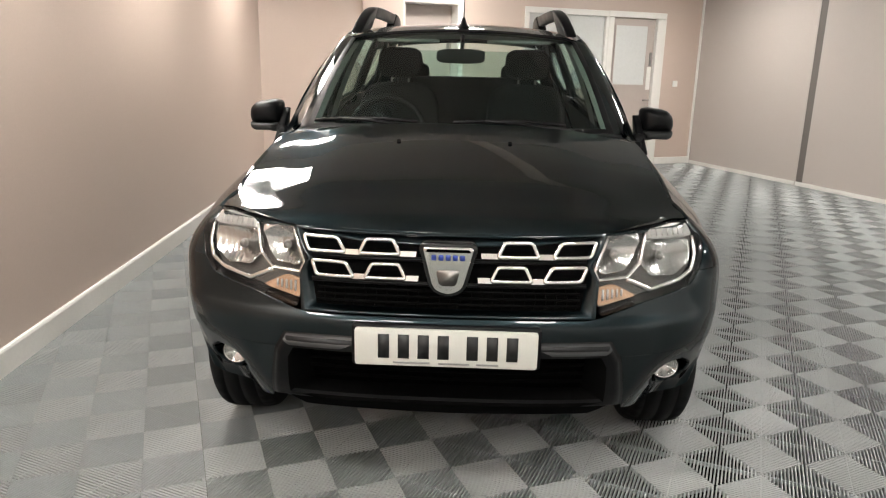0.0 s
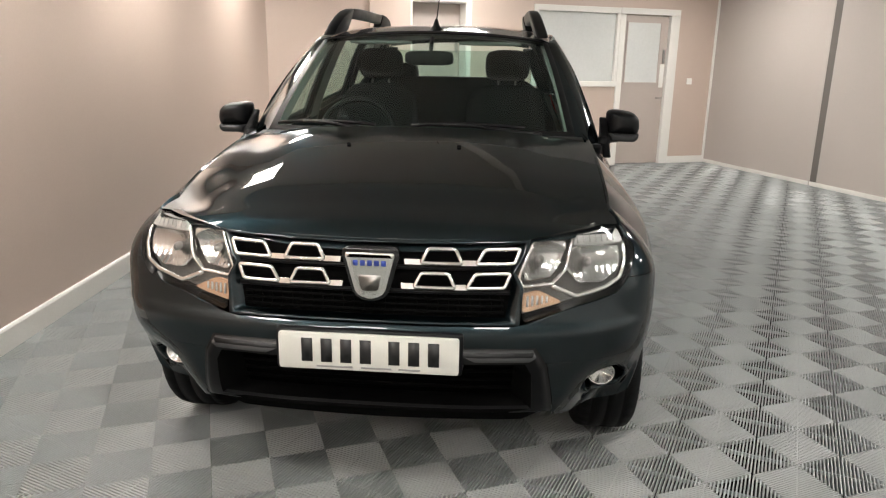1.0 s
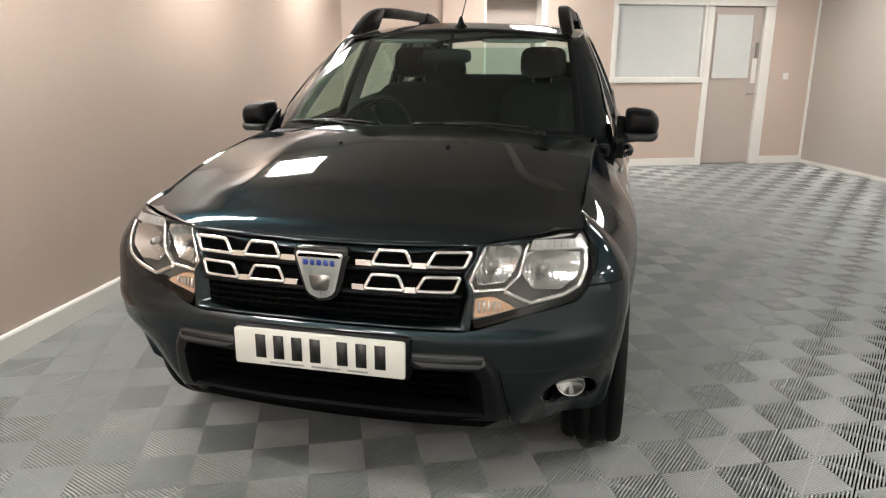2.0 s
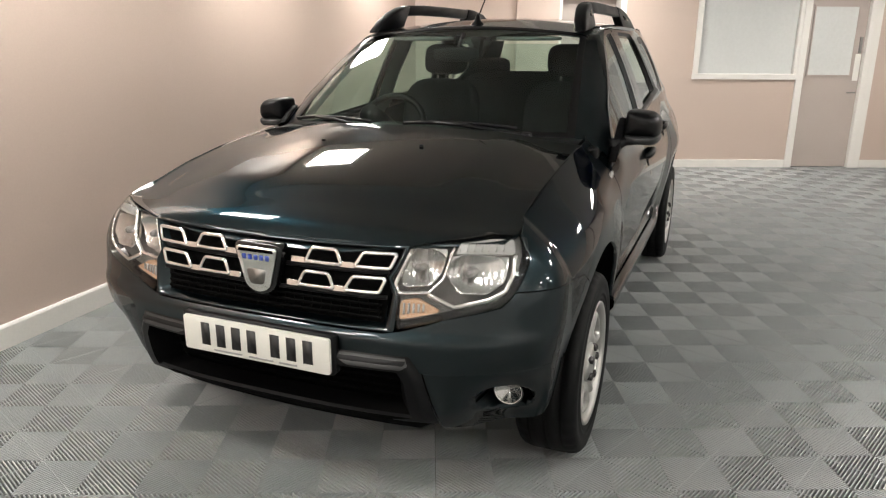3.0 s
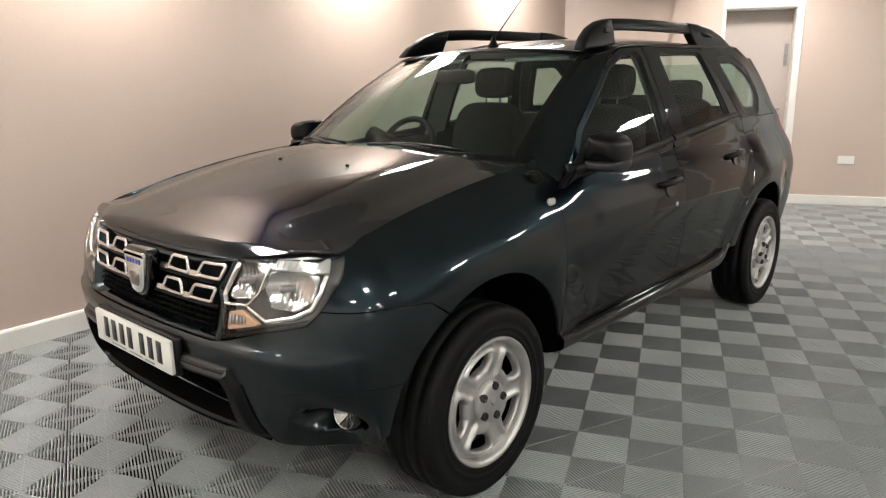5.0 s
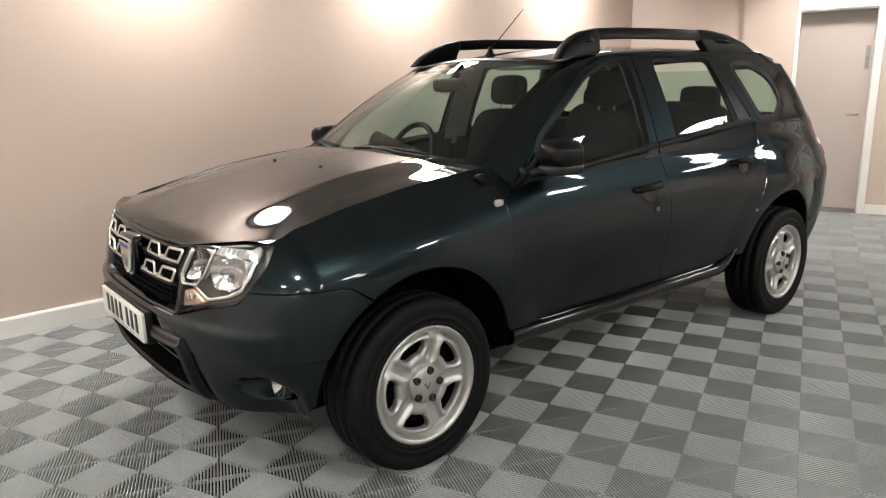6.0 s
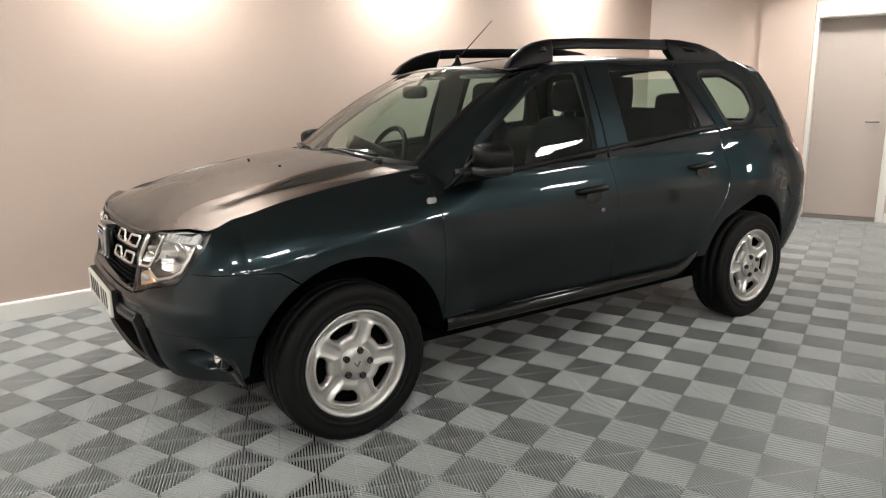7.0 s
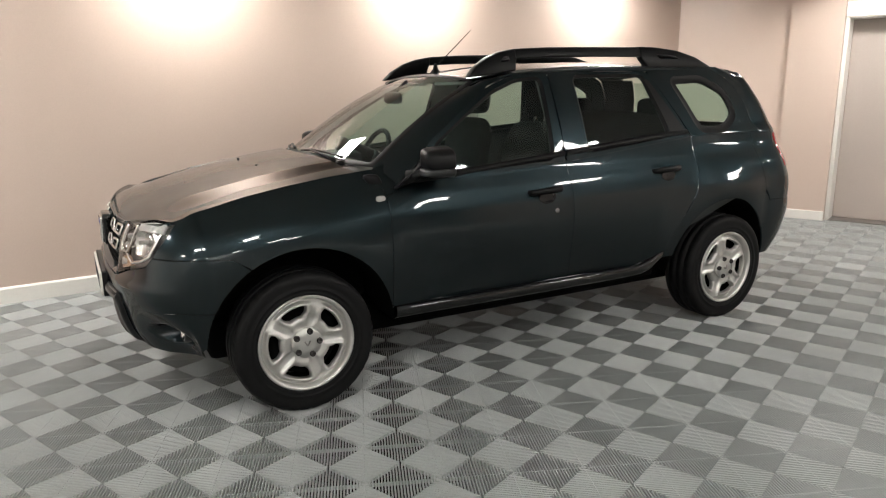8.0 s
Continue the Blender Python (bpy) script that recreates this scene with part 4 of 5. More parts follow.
for sign in (1, -1):
    put = (lambda q: q) if sign > 0 else flipped
    lamp = part("headlight", put(sheet(LAMP, lambda s, z: shell(s, z, 0.055), 0.05, 0.03, 0)), LAMPGREY, car, "headlight with chrome strips behind a clear cover")
    part("housing", put(band(grown(LAMP, 0.003), grown(LAMP, -0.002), lambda s, z, d: shell(s, z, d), 3, 2, lambda t: 0.001 + 0.054 * t, 0)), GLOSSBLACK, lamp)
    part("cover", put(sheet(LAMP, lambda s, z: shell(s, z, -0.002), 0.05, 0.03, 0)), LENS, lamp, "clear lamp cover")
    part("chrome_strip", put(strip_on([(0.462, 0.878), (0.424, 0.785), (0.436, 0.760), (0.520, 0.768), (0.556, 0.805), (0.574, 0.889)], 0.010, 0.0078)), CHROME, lamp, "chrome strip")
    part("chrome_strip", put(strip_on([(0.518, 0.762), (0.592, 0.730), (0.680, 0.752), (0.722, 0.776), (0.736, 0.82), (0.732, 0.868)], 0.008, 0.0078)), CHROME, lamp, "chrome strip")
    for (cx, cz), edge in (((0.640, 0.820), ((0.572, 0.866), (0.718, 0.862), (0.716, 0.80), (0.672, 0.768), (0.602, 0.770), (0.566, 0.812))),
                           ((0.496, 0.828), ((0.462, 0.876), (0.558, 0.884), (0.546, 0.812), (0.520, 0.784), (0.448, 0.778), (0.438, 0.800)))):
        def bowl(s, z):
            """A dished reflector with soft vertical flutes."""
            x = shell(s, z).x
            r2 = ((x - cx) / 0.080) ** 2 + ((z - cz) / 0.056) ** 2
            return shell(s, z, 0.014 + 0.036 * max(0, 1 - r2) + 0.0006 * math.sin(x * 420))
        part("reflector", put(sheet(rounded(fx(*edge), 0.012, 3), bowl, 0.006, 0.006, 0.01)), REFLECTOR, lamp, "dished chrome reflector")
        cap = lathe([(0.034, 0.001), (0.032, 0.010), (0.02, 0.012), (-0.01, 0.010)], 16)
        bmesh.ops.transform(cap, matrix=Matrix.Translation(shell(at_x(cx, cz), cz, 0.046)) @ Matrix.Rotation(radians(-100), 4, "Z"), verts=cap.verts)
        part("bulb_cap", put(cap), STEEL, lamp)
    part("turn_signal", put(sheet(rounded(fx((0.440, 0.682), (0.555, 0.712), (0.485, 0.746), (0.440, 0.735)), 0.01), lambda s, z: shell(s, z, 0.018), 0.03, 0.02, 0.02)), AMBER, lamp, "amber reflector")
    part("side_lens", put(sheet(rounded(fx((0.580, 0.874), (0.730, 0.872), (0.716, 0.903), (0.665, 0.909), (0.588, 0.899)), 0.008), lambda s, z: shell(s, z, 0.008), 0.01, 0.01, 0.02)), LENSWHITE, lamp, "ribbed white lens")
    rib = bmesh.new()
    for i in range(5):
        tube(rib, [shell(at_x(0.452 + i * 0.014, z), z, 0.014) for z in (0.700 + i * 0.003, 0.716, 0.732)], 0.0035, 6)
    part("signal_rib", put(rib), LENSWHITE, lamp, "clear ribs")
    bm = bmesh.new()
    for i in range(7):
        tube(bm, [put_pt for put_pt in (shell(at_x(0.592 + i * 0.018, z), z, 0.007) for z in (0.878, 0.888, 0.899))], 0.0025, 6)
    part("lens_rib", put(bm), LENSWHITE, lamp)
    # fog lamp in its pocket
    turn = Matrix.Translation((0.704, -0.503, 0.420)) @ Vector((0.03, -1, 0.08)).to_track_quat("X", "Z").to_matrix().to_4x4()

    def flat_top(bm, wide, high):
        for v in bm.verts:
            v.co.y *= wide
            v.co.z = min(v.co.z * high, 0.024 * high + (v.co.z - 0.024) * 0.1)
        bmesh.ops.transform(bm, matrix=turn, verts=bm.verts)
        return put(bm)
    fog = part("fog_lamp", flat_top(lathe([(-0.03, 0.050), (-0.004, 0.047), (0.000, 0.043), (-0.010, 0.040), (-0.022, 0.0005)], 36), 1.0, 0.92), GLOSSBLACK, car, "fog lamp in a dark pocket")
    part("lens", flat_top(lathe([(0.012, 0.0005), (0.010, 0.018), (0.005, 0.032), (-0.002, 0.040), (-0.010, 0.041)], 32), 1.0, 0.92), LENS, fog, "clear fog lamp lens")
    part("reflector", flat_top(lathe([(-0.018, 0.0005), (-0.014, 0.014), (-0.007, 0.028), (-0.001, 0.038)], 28, lambda x, r, k: 0.004 * ((k // 2) % 2) * (r > 0.01)), 1.0, 0.92), REFLECTOR, fog, "bright faceted reflector")
    part("bezel", flat_top(lathe([(-0.008, 0.040), (0.001, 0.042), (-0.004, 0.045)], 32), 1.0, 0.92), CHROME, fog)
    # grille bars of this side
    for z0, z1, dx in ((0.824, 0.864, 0.0), (0.756, 0.796, -0.026)):
        for a, b, outer in ((0.298 + dx, 0.418 + dx, True), (0.140 + dx * 0.7, 0.258 + dx * 0.7, False)):
            if outer:
                loop = [(a, z0), (a + 0.024, z1), (b + 0.004, z1 + 0.003), (b - 0.012, z0 + 0.002)]
            else:
                loop = [(a, z0), (a + 0.020, z1), (b - 0.020, z1), (b, z0)]
            part("grille_loop", put(strip_on(rounded(loop, 0.009, 3), -0.003, 0.0064, 0.9, True, 8, 2)), CHROME, car, "chrome grille bar")
            part("grille_slot", put(sheet(fx(*[(lerp(x, (a + b) / 2, 0.12), lerp(z, (z0 + z1) / 2, 0.15)) for x, z in loop]), lambda s, z: shell(s, z, 0.022), 0.05, 0.02, 0)), DARK, car)
        for a, b in ((0.258 + dx * 0.7, 0.298 + dx), (0.098 + dx * 0.3, 0.140 + dx * 0.7)):
            part("grille_bar", put(sheet(fx((a - 0.004, z0 - 0.005), (b + 0.004, z0 - 0.005), (b + 0.006, z0 + 0.010), (a - 0.006, z0 + 0.010)), lambda s, z: shell(s, z, -0.004), 0.02, 0.01, 0.012)), CHROME, car, "chrome grille bar")

part("grille", sheet(fx((-0.40, 0.655), (0.40, 0.655), (0.432, 0.76), (0.412, 0.80), (0.448, 0.885), (0, 0.872), (-0.448, 0.885), (-0.412, 0.80), (-0.432, 0.76)), lambda s, z: shell(s, z, 0.028), 0.05, 0.03, 0), DARK, car, "black grille")
part("grille_surround", band(fx((-0.428, 0.650), (0.428, 0.650), (0.436, 0.760), (0.412, 0.80), (0.452, 0.889), (0.0, 0.881), (-0.452, 0.889), (-0.412, 0.80), (-0.436, 0.760)),
                            fx((-0.392, 0.666), (0.392, 0.666), (0.408, 0.76), (0.392, 0.80), (0.428, 0.876), (0.0, 0.869), (-0.428, 0.876), (-0.392, 0.80), (-0.408, 0.76)), lambda s, z, d: shell(s, z, d), 4, 6, lambda t: 0.004 - 0.006 * step(0, 0.3, t) + 0.03 * step(0.4, 1, t)), PAINT, car, "dark slate grille frame")
for z in (0.682, 0.700, 0.718, 0.736):
    part("grille_slat", strip_on([(-0.385, z), (-0.2, z), (0, z), (0.2, z), (0.385, z)], 0.018, 0.0045, 1.0, False, 6, 4), DARK, car)
bm = bmesh.new()
for i in range(-12, 13):
    tube(bm, [shell(at_x(i * 0.031 + o, z), z, 0.020) for z, o in ((0.672, 0.0), (0.700, 0.008), (0.728, 0.0), (0.745, 0.006))], 0.003, 5)
part("grille_mesh", bm, DARK, car)
for z in (0.810, 0.742):
    part("grille_slat", strip_on([(-0.40, z), (-0.2, z - 0.002), (0, z - 0.003), (0.2, z - 0.002), (0.40, z)], 0.012, 0.007, 1.0, False, 6, 4), BLACK, car)

# badge: a plain shield
shield = rounded([(-0.074, 0.860), (-0.066, 0.83), (-0.042, 0.735), (0.0, 0.718), (0.042, 0.735), (0.066, 0.83), (0.074, 0.860)], 0.02)
badge = part("badge", prism(grown(shield, 0.012), -0.742, -0.70, "xz", 0.006), GLOSSBLACK, car, "plain chrome shield badge")
badge.rotation_euler = (0, 0, 0)
part("shield", prism(shield, -0.752, -0.735, "xz", 0.004), CHROME, badge)
part("shield_face", prism(grown(shield, -0.013), -0.7532, -0.74, "xz", 0.0008), BADGE, badge)
part("recess", prism(rounded([(-0.034, 0.795), (-0.024, 0.748), (0.024, 0.748), (0.034, 0.795)], 0.012), -0.7545, -0.74), STEEL, badge)
for x in (-0.040, -0.020, 0.0, 0.020, 0.040):
    part("blue_bar", prism(rounded([(x - 0.007, 0.822), (x + 0.007, 0.822), (x + 0.007, 0.838), (x - 0.007, 0.838)], 0.003), -0.7545, -0.74), BLUE, badge)

# number plate with plain bars for its characters
number_plate = part("number_plate", prism(rounded([(-0.26, 0.517), (0.26, 0.517), (0.26, 0.628), (-0.26, 0.628)], 0.010), -0.790, -0.779, "xz", 0.0015), PLATE, car, "white number plate with plain black bars")
x = -0.202
for i in range(7):
    part("character_bar", prism([(x + 0.009, 0.540), (x + 0.041, 0.540), (x + 0.041, 0.612), (x + 0.009, 0.612)], -0.7912, -0.786), INK, number_plate)
    x += 0.0565 if i != 3 else 0.0825
for a, b in ((-0.15, -0.045), (-0.02, 0.068), (0.088, 0.150)):
    part("small_bar", prism([(a, 0.5245), (b, 0.5245), (b, 0.530), (a, 0.530)], -0.7908, -0.786), PLATEGREY, number_plate)

# ---- the car: outside fittings ----
# washer jets, wipers, aerial
for x in (-0.215, 0.200):
    z = bonnet(x, -0.012).z
    part("washer_jet", blob((0.008, 0.006, 0.005), (x, -0.012, z + 0.004), 0.6, 12, 8), BLACK, car)
for pivot, tip in (((-0.12, 0.295), (-0.62, 0.40)), ((0.50, 0.335), (-0.02, 0.315))):
    arm = [screen(pivot[0] / 0.66, 0.0) + Vector((0, -0.03, 0.004)), screen(lerp(pivot[0], tip[0], 0.5) / 0.66, 0.035) + Vector((0, -0.012, 0.016)), screen(lerp(pivot[0], tip[0], 0.75) / 0.66, 0.045) + Vector((0, -0.006, 0.014))]
    wiper = part("wiper", tube(bmesh.new(), arm, [0.010, 0.008, 0.005], 8), BLACK, car, "black wiper arm and blade")
    part("blade", tube(bmesh.new(), [screen(lerp(pivot[0] * 0.9 + tip[0] * 0.1, tip[0], i / 8) / 0.66, 0.035 + 0.02 * math.sin(math.pi * i / 8)) + Vector((0, -0.005, 0.012)) for i in range(9)], 0.007, 6), BLACK, wiper)
    cap = part("pivot_cap", blob((0.022, 0.022, 0.016), (pivot[0], arm[0].y, arm[0].z + 0.002), 0.7, 12, 8), BLACK, wiper)
aerial = part("aerial", lathe([(0.0, 0.034), (0.006, 0.032), (0.02, 0.018), (0.045, 0.010), (0.055, 0.006), (0.056, 0.0005)], 20), BLACK, car, "thin whip aerial")
aerial.matrix_basis = Matrix.Translation((0, 1.136, 1.537)) @ Matrix.Rotation(radians(-90), 4, "Y")
rod = part("rod", tube(bmesh.new(), [(0, 1.142, 1.575), AERIAL_TIP], [0.0035, 0.0022], 8), BLACK, aerial)
rod.matrix_parent_inverse = aerial.matrix_basis.inverted()

# roof rails
for sign in (1, -1):
    put = (lambda q: q) if sign > 0 else flipped
    foot = [(1.030, 1.500), (1.085, 1.556), (1.165, 1.604), (1.25, 1.634), (1.35, 1.652), (1.35, 1.597), (1.342, 1.572), (1.335, 1.535), (1.19, 1.515)]

    def lean(bm):
        for v in bm.verts:
            v.co.x -= (v.co.z - 1.53) * 0.30
        return bm
    rail = part("roof_rail", put(lean(prism([(1.345, 1.652), (1.56, 1.664), (1.9, 1.672), (2.27, 1.676), (2.27, 1.618), (1.9, 1.615), (1.56, 1.608), (1.345, 1.597)], 0.512, 0.552, "yz", 0.009))), BLACK, car, "black roof rail")
    part("front_foot", put(lean(prism(foot, 0.504, 0.562, "yz", 0.010))), BLACK, rail)
    part("foot_opening", put(lean(prism(rounded([(1.235, 1.580), (1.300, 1.586), (1.296, 1.614), (1.260, 1.608)], 0.008), 0.5605, 0.5640, "yz"))), GLOSSBLACK, rail)
    rear = [(2.255, 1.679), (2.39, 1.677), (2.57, 1.660), (2.72, 1.622), (2.84, 1.566), (2.81, 1.550), (2.31, 1.550), (2.265, 1.605)]
    part("rear_foot", put(lean(prism(rear, 0.506, 0.558, "yz", 0.010))), BLACK, rail)
    part("foot_opening", put(lean(prism(rounded([(2.38, 1.635), (2.52, 1.629), (2.58, 1.607), (2.41, 1.607)], 0.008), 0.5565, 0.5600, "yz"))), GLOSSBLACK, rail)

    # door mirror
    sail = part("door_mirror", put(prism(rounded([(0.470, 0.985), (0.655, 1.040), (0.705, 1.150), (0.640, 1.120)], 0.015), 0.800, 0.832, "yz", 0.006)), BLACK, car, "black door mirror")
    part("mirror_arm", put(tube(bmesh.new(), [(0.790, 0.560, 1.038), (0.816, 0.585, 1.048), (0.840, 0.625, 1.058), (0.875, 0.645, 1.062)], [0.032, 0.026, 0.021, 0.024], 12)), BLACK, sail)
    def shifted(bm):
        bmesh.ops.translate(bm, vec=(0, 0.035, 0), verts=bm.verts)
        return bm
    cap_line = rounded([(0.828, 1.074), (0.968, 1.070), (0.978, 1.105), (0.972, 1.148), (0.945, 1.174), (0.870, 1.184), (0.834, 1.178)], 0.016)
    part("mirror_shell", put(shifted(swelling(cap_line, ((0.548, 0.30), (0.552, 0.52), (0.562, 0.72), (0.578, 0.86), (0.605, 0.955), (0.645, 1.0), (0.680, 1.0), (0.688, 0.975), (0.688, 0.90), (0.676, 0.88))))), BLACK, sail, "satin black mirror shell")
    skirt_line = rounded([(0.832, 1.044), (0.955, 1.042), (0.974, 1.056), (0.978, 1.084), (0.826, 1.084)], 0.012)
    part("mirror_skirt", put(shifted(swelling(skirt_line, ((0.550, 0.34), (0.553, 0.58), (0.561, 0.77), (0.577, 0.89), (0.605, 0.965), (0.650, 0.995), (0.682, 0.995), (0.688, 0.96), (0.688, 0.70))))), SKIRT, sail, "satin dark grey plastic skirt")
    part("mirror_glass", put(shifted(prism([(0.898 + (x - 0.898) * 0.88, 1.122 + (z - 1.122) * 0.84) for x, z in cap_line], 0.674, 0.681))), REFLECTOR, sail)

    # repeater, handles, lock
    part("side_repeater", put(blob((0.008, 0.024, 0.015), (side(0.40, 0.95) + 0.002, 0.40, 0.95), 0.6, 16, 8)), LENSWHITE, car, "pale side repeater")
    for k, (y, z) in ((0, HANDLE_F), (2, HANDLE_R)):
        d = doors[k + (0 if sign > 0 else 1)]
        x = side(y, z)
        cup = lathe([(0.0015, 0.001), (0.002, 0.036), (0.003, 0.040), (0.0, 0.044)], 28)
        bmesh.ops.transform(cup, matrix=Matrix.Translation((side(y, z - 0.032) + 0.004, y + 0.005, z - 0.032)) @ Matrix.Rotation(radians(-10), 4, "Y") @ Matrix.Diagonal((1, 1.25, 0.75, 1)), verts=cup.verts)
        part("handle_cup", put(cup), GLOSSBLACK, d, "dark scooped cup")
        hnd = tube(bmesh.new(), [(x - 0.006, y - 0.105, z - 0.003), (x + 0.020, y - 0.085, z), (x + 0.027, y, z + 0.004), (x + 0.022, y + 0.085, z + 0.008), (x - 0.006, y + 0.110, z + 0.008)], [0.011, 0.016, 0.017, 0.017, 0.012], 10, False, 0.8)
        part("door_handle", put(hnd), BLACK, d, "black plastic grab handle")
    if sign > 0:
        lock = lathe([(0.0, 0.013), (0.004, 0.012), (0.005, 0.0005)], 20)
        bmesh.ops.transform(lock, matrix=Matrix.Translation((side(1.386, 0.812), 1.386, 0.812)), verts=lock.verts)
        part("door_lock", lock, STEEL, doors[0], "small silver lock")

# ---- the car: wheels ----
def wheel_meshes():
    half = 0.103
    prof = [(-0.085, 0.214), (-0.102, 0.232), (-half, 0.275), (-0.104, 0.307), (-0.097, 0.317), (-0.086, 0.325)]
    for g in (-0.055, 0.0, 0.055):
        prof += [(g - 0.006, 0.330), (g - 0.005, 0.322), (g + 0.005, 0.322), (g + 0.006, 0.330)]
    prof += [(0.086, 0.325), (0.097, 0.317), (0.104, 0.307), (0.1055, 0.285), (half, 0.275), (0.1035, 0.262), (0.1060, 0.256), (0.1060, 0.252), (0.1025, 0.248), (0.102, 0.238), (0.1045, 0.234), (0.099, 0.226), (0.085, 0.214)]
    tyre = lathe(prof, 144, lambda x, r, k: (-0.0045 if abs(x) > 0.08 and r > 0.32 and k % 4 == 0 else 0))
    # rim barrel, coloured near-black for the shade inside the wheel, and lip
    barrel = lathe([(-0.09, 0.212), (-0.06, 0.194), (0.02, 0.190), (0.058, 0.198)], 64)
    lip = lathe([(0.058, 0.199), (0.085, 0.204), (0.094, 0.206), (0.100, 0.211), (0.1045, 0.219), (0.103, 0.2235), (0.098, 0.225), (0.090, 0.2225)], 96)
    # face with five openings
    face = bmesh.new()
    r0, r1, n = 0.050, 0.204, 12

    def crown(r):
        return table((0.05, 0.086), (0.068, 0.084), (0.10, 0.078), (0.14, 0.083), (0.170, 0.086), (0.190, 0.076), (0.207, 0.080))(r)
    for w in range(5):
        mid = radians(37 + 72 * w)
        outer, inner = [], []
        a = radians(36)
        for k in range(n):
            outer.append((r0, lerp(-a, a, k / n)))
        for k in range(n):
            outer.append((lerp(r0, r1, k / n), a))
        for k in range(n):
            outer.append((r1, lerp(a, -a, k / n)))
        for k in range(n):
            outer.append((lerp(r1, r0, k / n), -a))
        win = rounded([(0.118, -radians(13)), (0.118, radians(13)), (0.140, radians(21)), (0.168, radians(20.5)), (0.168, -radians(20.5)), (0.140, -radians(21))], 0.010, 3)
        # spread the opening's points evenly by angle round its middle
        c = (0.146, 0.0)
        hole = []
        for p in outer:
            ang = math.atan2((p[1] - c[1]) * 0.146, p[0] - c[0])
            best = None
            for q, s in zip(win, win[1:] + win[:1]):
                qx, qy, sx, sy_ = q[0] - c[0], q[1] * 0.146, s[0] - c[0], s[1] * 0.146
                dx, dy = math.cos(ang), math.sin(ang)
                den = dx * (sy_ - qy) - dy * (sx - qx)
                if abs(den) < 1e-12:
                    continue
                t = (qx * (sy_ - qy) - qy * (sx - qx)) / den
                v = (qx * dy - qy * dx) / den
                if t > 0 and -1e-6 <= v <= 1 + 1e-6 and (best is None or t > best):
                    best = t
            best = best or 0.02
            hole.append((c[0] + best * math.cos(ang), best * math.sin(ang) / 0.146))
        rows = []
        for t, drop in ((0, -0.006), (0.25, -0.006), (0.42, -0.004), (0.55, 0.003), (0.68, 0.007), (0.84, 0.006), (0.94, 0.0), (1.0, -0.010), (1.0, -0.024)):
            row = []
            for o, h in zip(outer, hole):
                r, th = lerp(o[0], h[0], t), lerp(o[1], h[1], t)
                row.append(face.verts.new((crown(r) + drop, r * math.cos(mid + th), r * math.sin(mid + th))))
            rows.append(row)
        m = len(outer)
        for A, B in zip(rows, rows[1:]):
            for k in range(m):
                face.faces.new((A[k], A[(k + 1) % m], B[(k + 1) % m], B[k]))
    for v in face.verts:
        v.co.y *= 1.025
        v.co.z *= 1.025
    bmesh.ops.remove_doubles(face, verts=face.verts, dist=0.0004)
    bmesh.ops.recalc_face_normals(face, faces=face.faces)
    cap = lathe([(0.080, 0.0715), (0.092, 0.0705), (0.0975, 0.066), (0.1005, 0.036), (0.101, 0.0005)], 48)
    nut = lathe([(0.084, 0.0142), (0.107, 0.0142), (0.110, 0.009), (0.105, 0.007), (0.105, 0.0005)], 12)
    drum = lathe([(-0.03, 0.001), (0.03, 0.001), (0.032, 0.06), (0.034, 0.16), (0.02, 0.165), (-0.03, 0.165)], 48)
    mark = prism(rounded([(-0.016, 0.010), (-0.004, -0.012), (0.004, -0.012), (0.016, 0.010), (0.010, 0.012), (0.0, -0.004), (-0.010, 0.012)], 0.002), 0.100, 0.1035, "yz")
    return tyre, lip, face, cap, nut, drum, mark, barrel


tyre, lip, face, cap, nut, drum, mark, barrel = wheel_meshes()
first = None
for side_sign, y, x, spin in ((1, 0.0, 0.772, 0), (1, WHEELBASE + 0.035, 0.792, 31), (-1, 0.0, 0.772, 12), (-1, WHEELBASE + 0.035, 0.792, 50)):
    m = Matrix.Translation((side_sign * x, y, 0.330)) @ (Matrix.Identity(4) if side_sign > 0 else Matrix.Rotation(math.pi, 4, "Z")) @ Matrix.Rotation(radians(spin), 4, "X")
    if first is None:
        wheel = part("wheel", face, SILVER, car, "silver five-window steel wheel with black tyre")
        part("tyre", tyre, RUBBER, wheel, "black rubber tyre")
        part("rim", lip, SILVER, wheel)
        part("rim_barrel", barrel, DARK, wheel)
        part("hub_cap", cap, SILVER, wheel)
        part("brake_drum", drum, DARK, wheel)
        part("cap_mark", mark, STEEL, wheel)
        one = part("lug_nut", nut, NUT, wheel)
        spots = [radians(76 + 72 * k) for k in range(5)]
        one.location = (0, 0.0565 * math.cos(spots[0]), 0.0565 * math.sin(spots[0]))
        for s in spots[1:]:
            again(one, Matrix.Translation((0, 0.0565 * math.cos(s), 0.0565 * math.sin(s))), wheel)
        wheel.matrix_basis = m
        first = wheel
    else:
        o = copy_thing(first, m)
        o.parent = car
part("front_axle", tube(bmesh.new(), [(-0.70, 0, HUB), (0.70, 0, HUB)], 0.035, 10), DARK, car)
part("rear_axle", tube(bmesh.new(), [(-0.70, WHEELBASE, HUB), (0.70, WHEELBASE, HUB)], 0.035, 10), DARK, car)

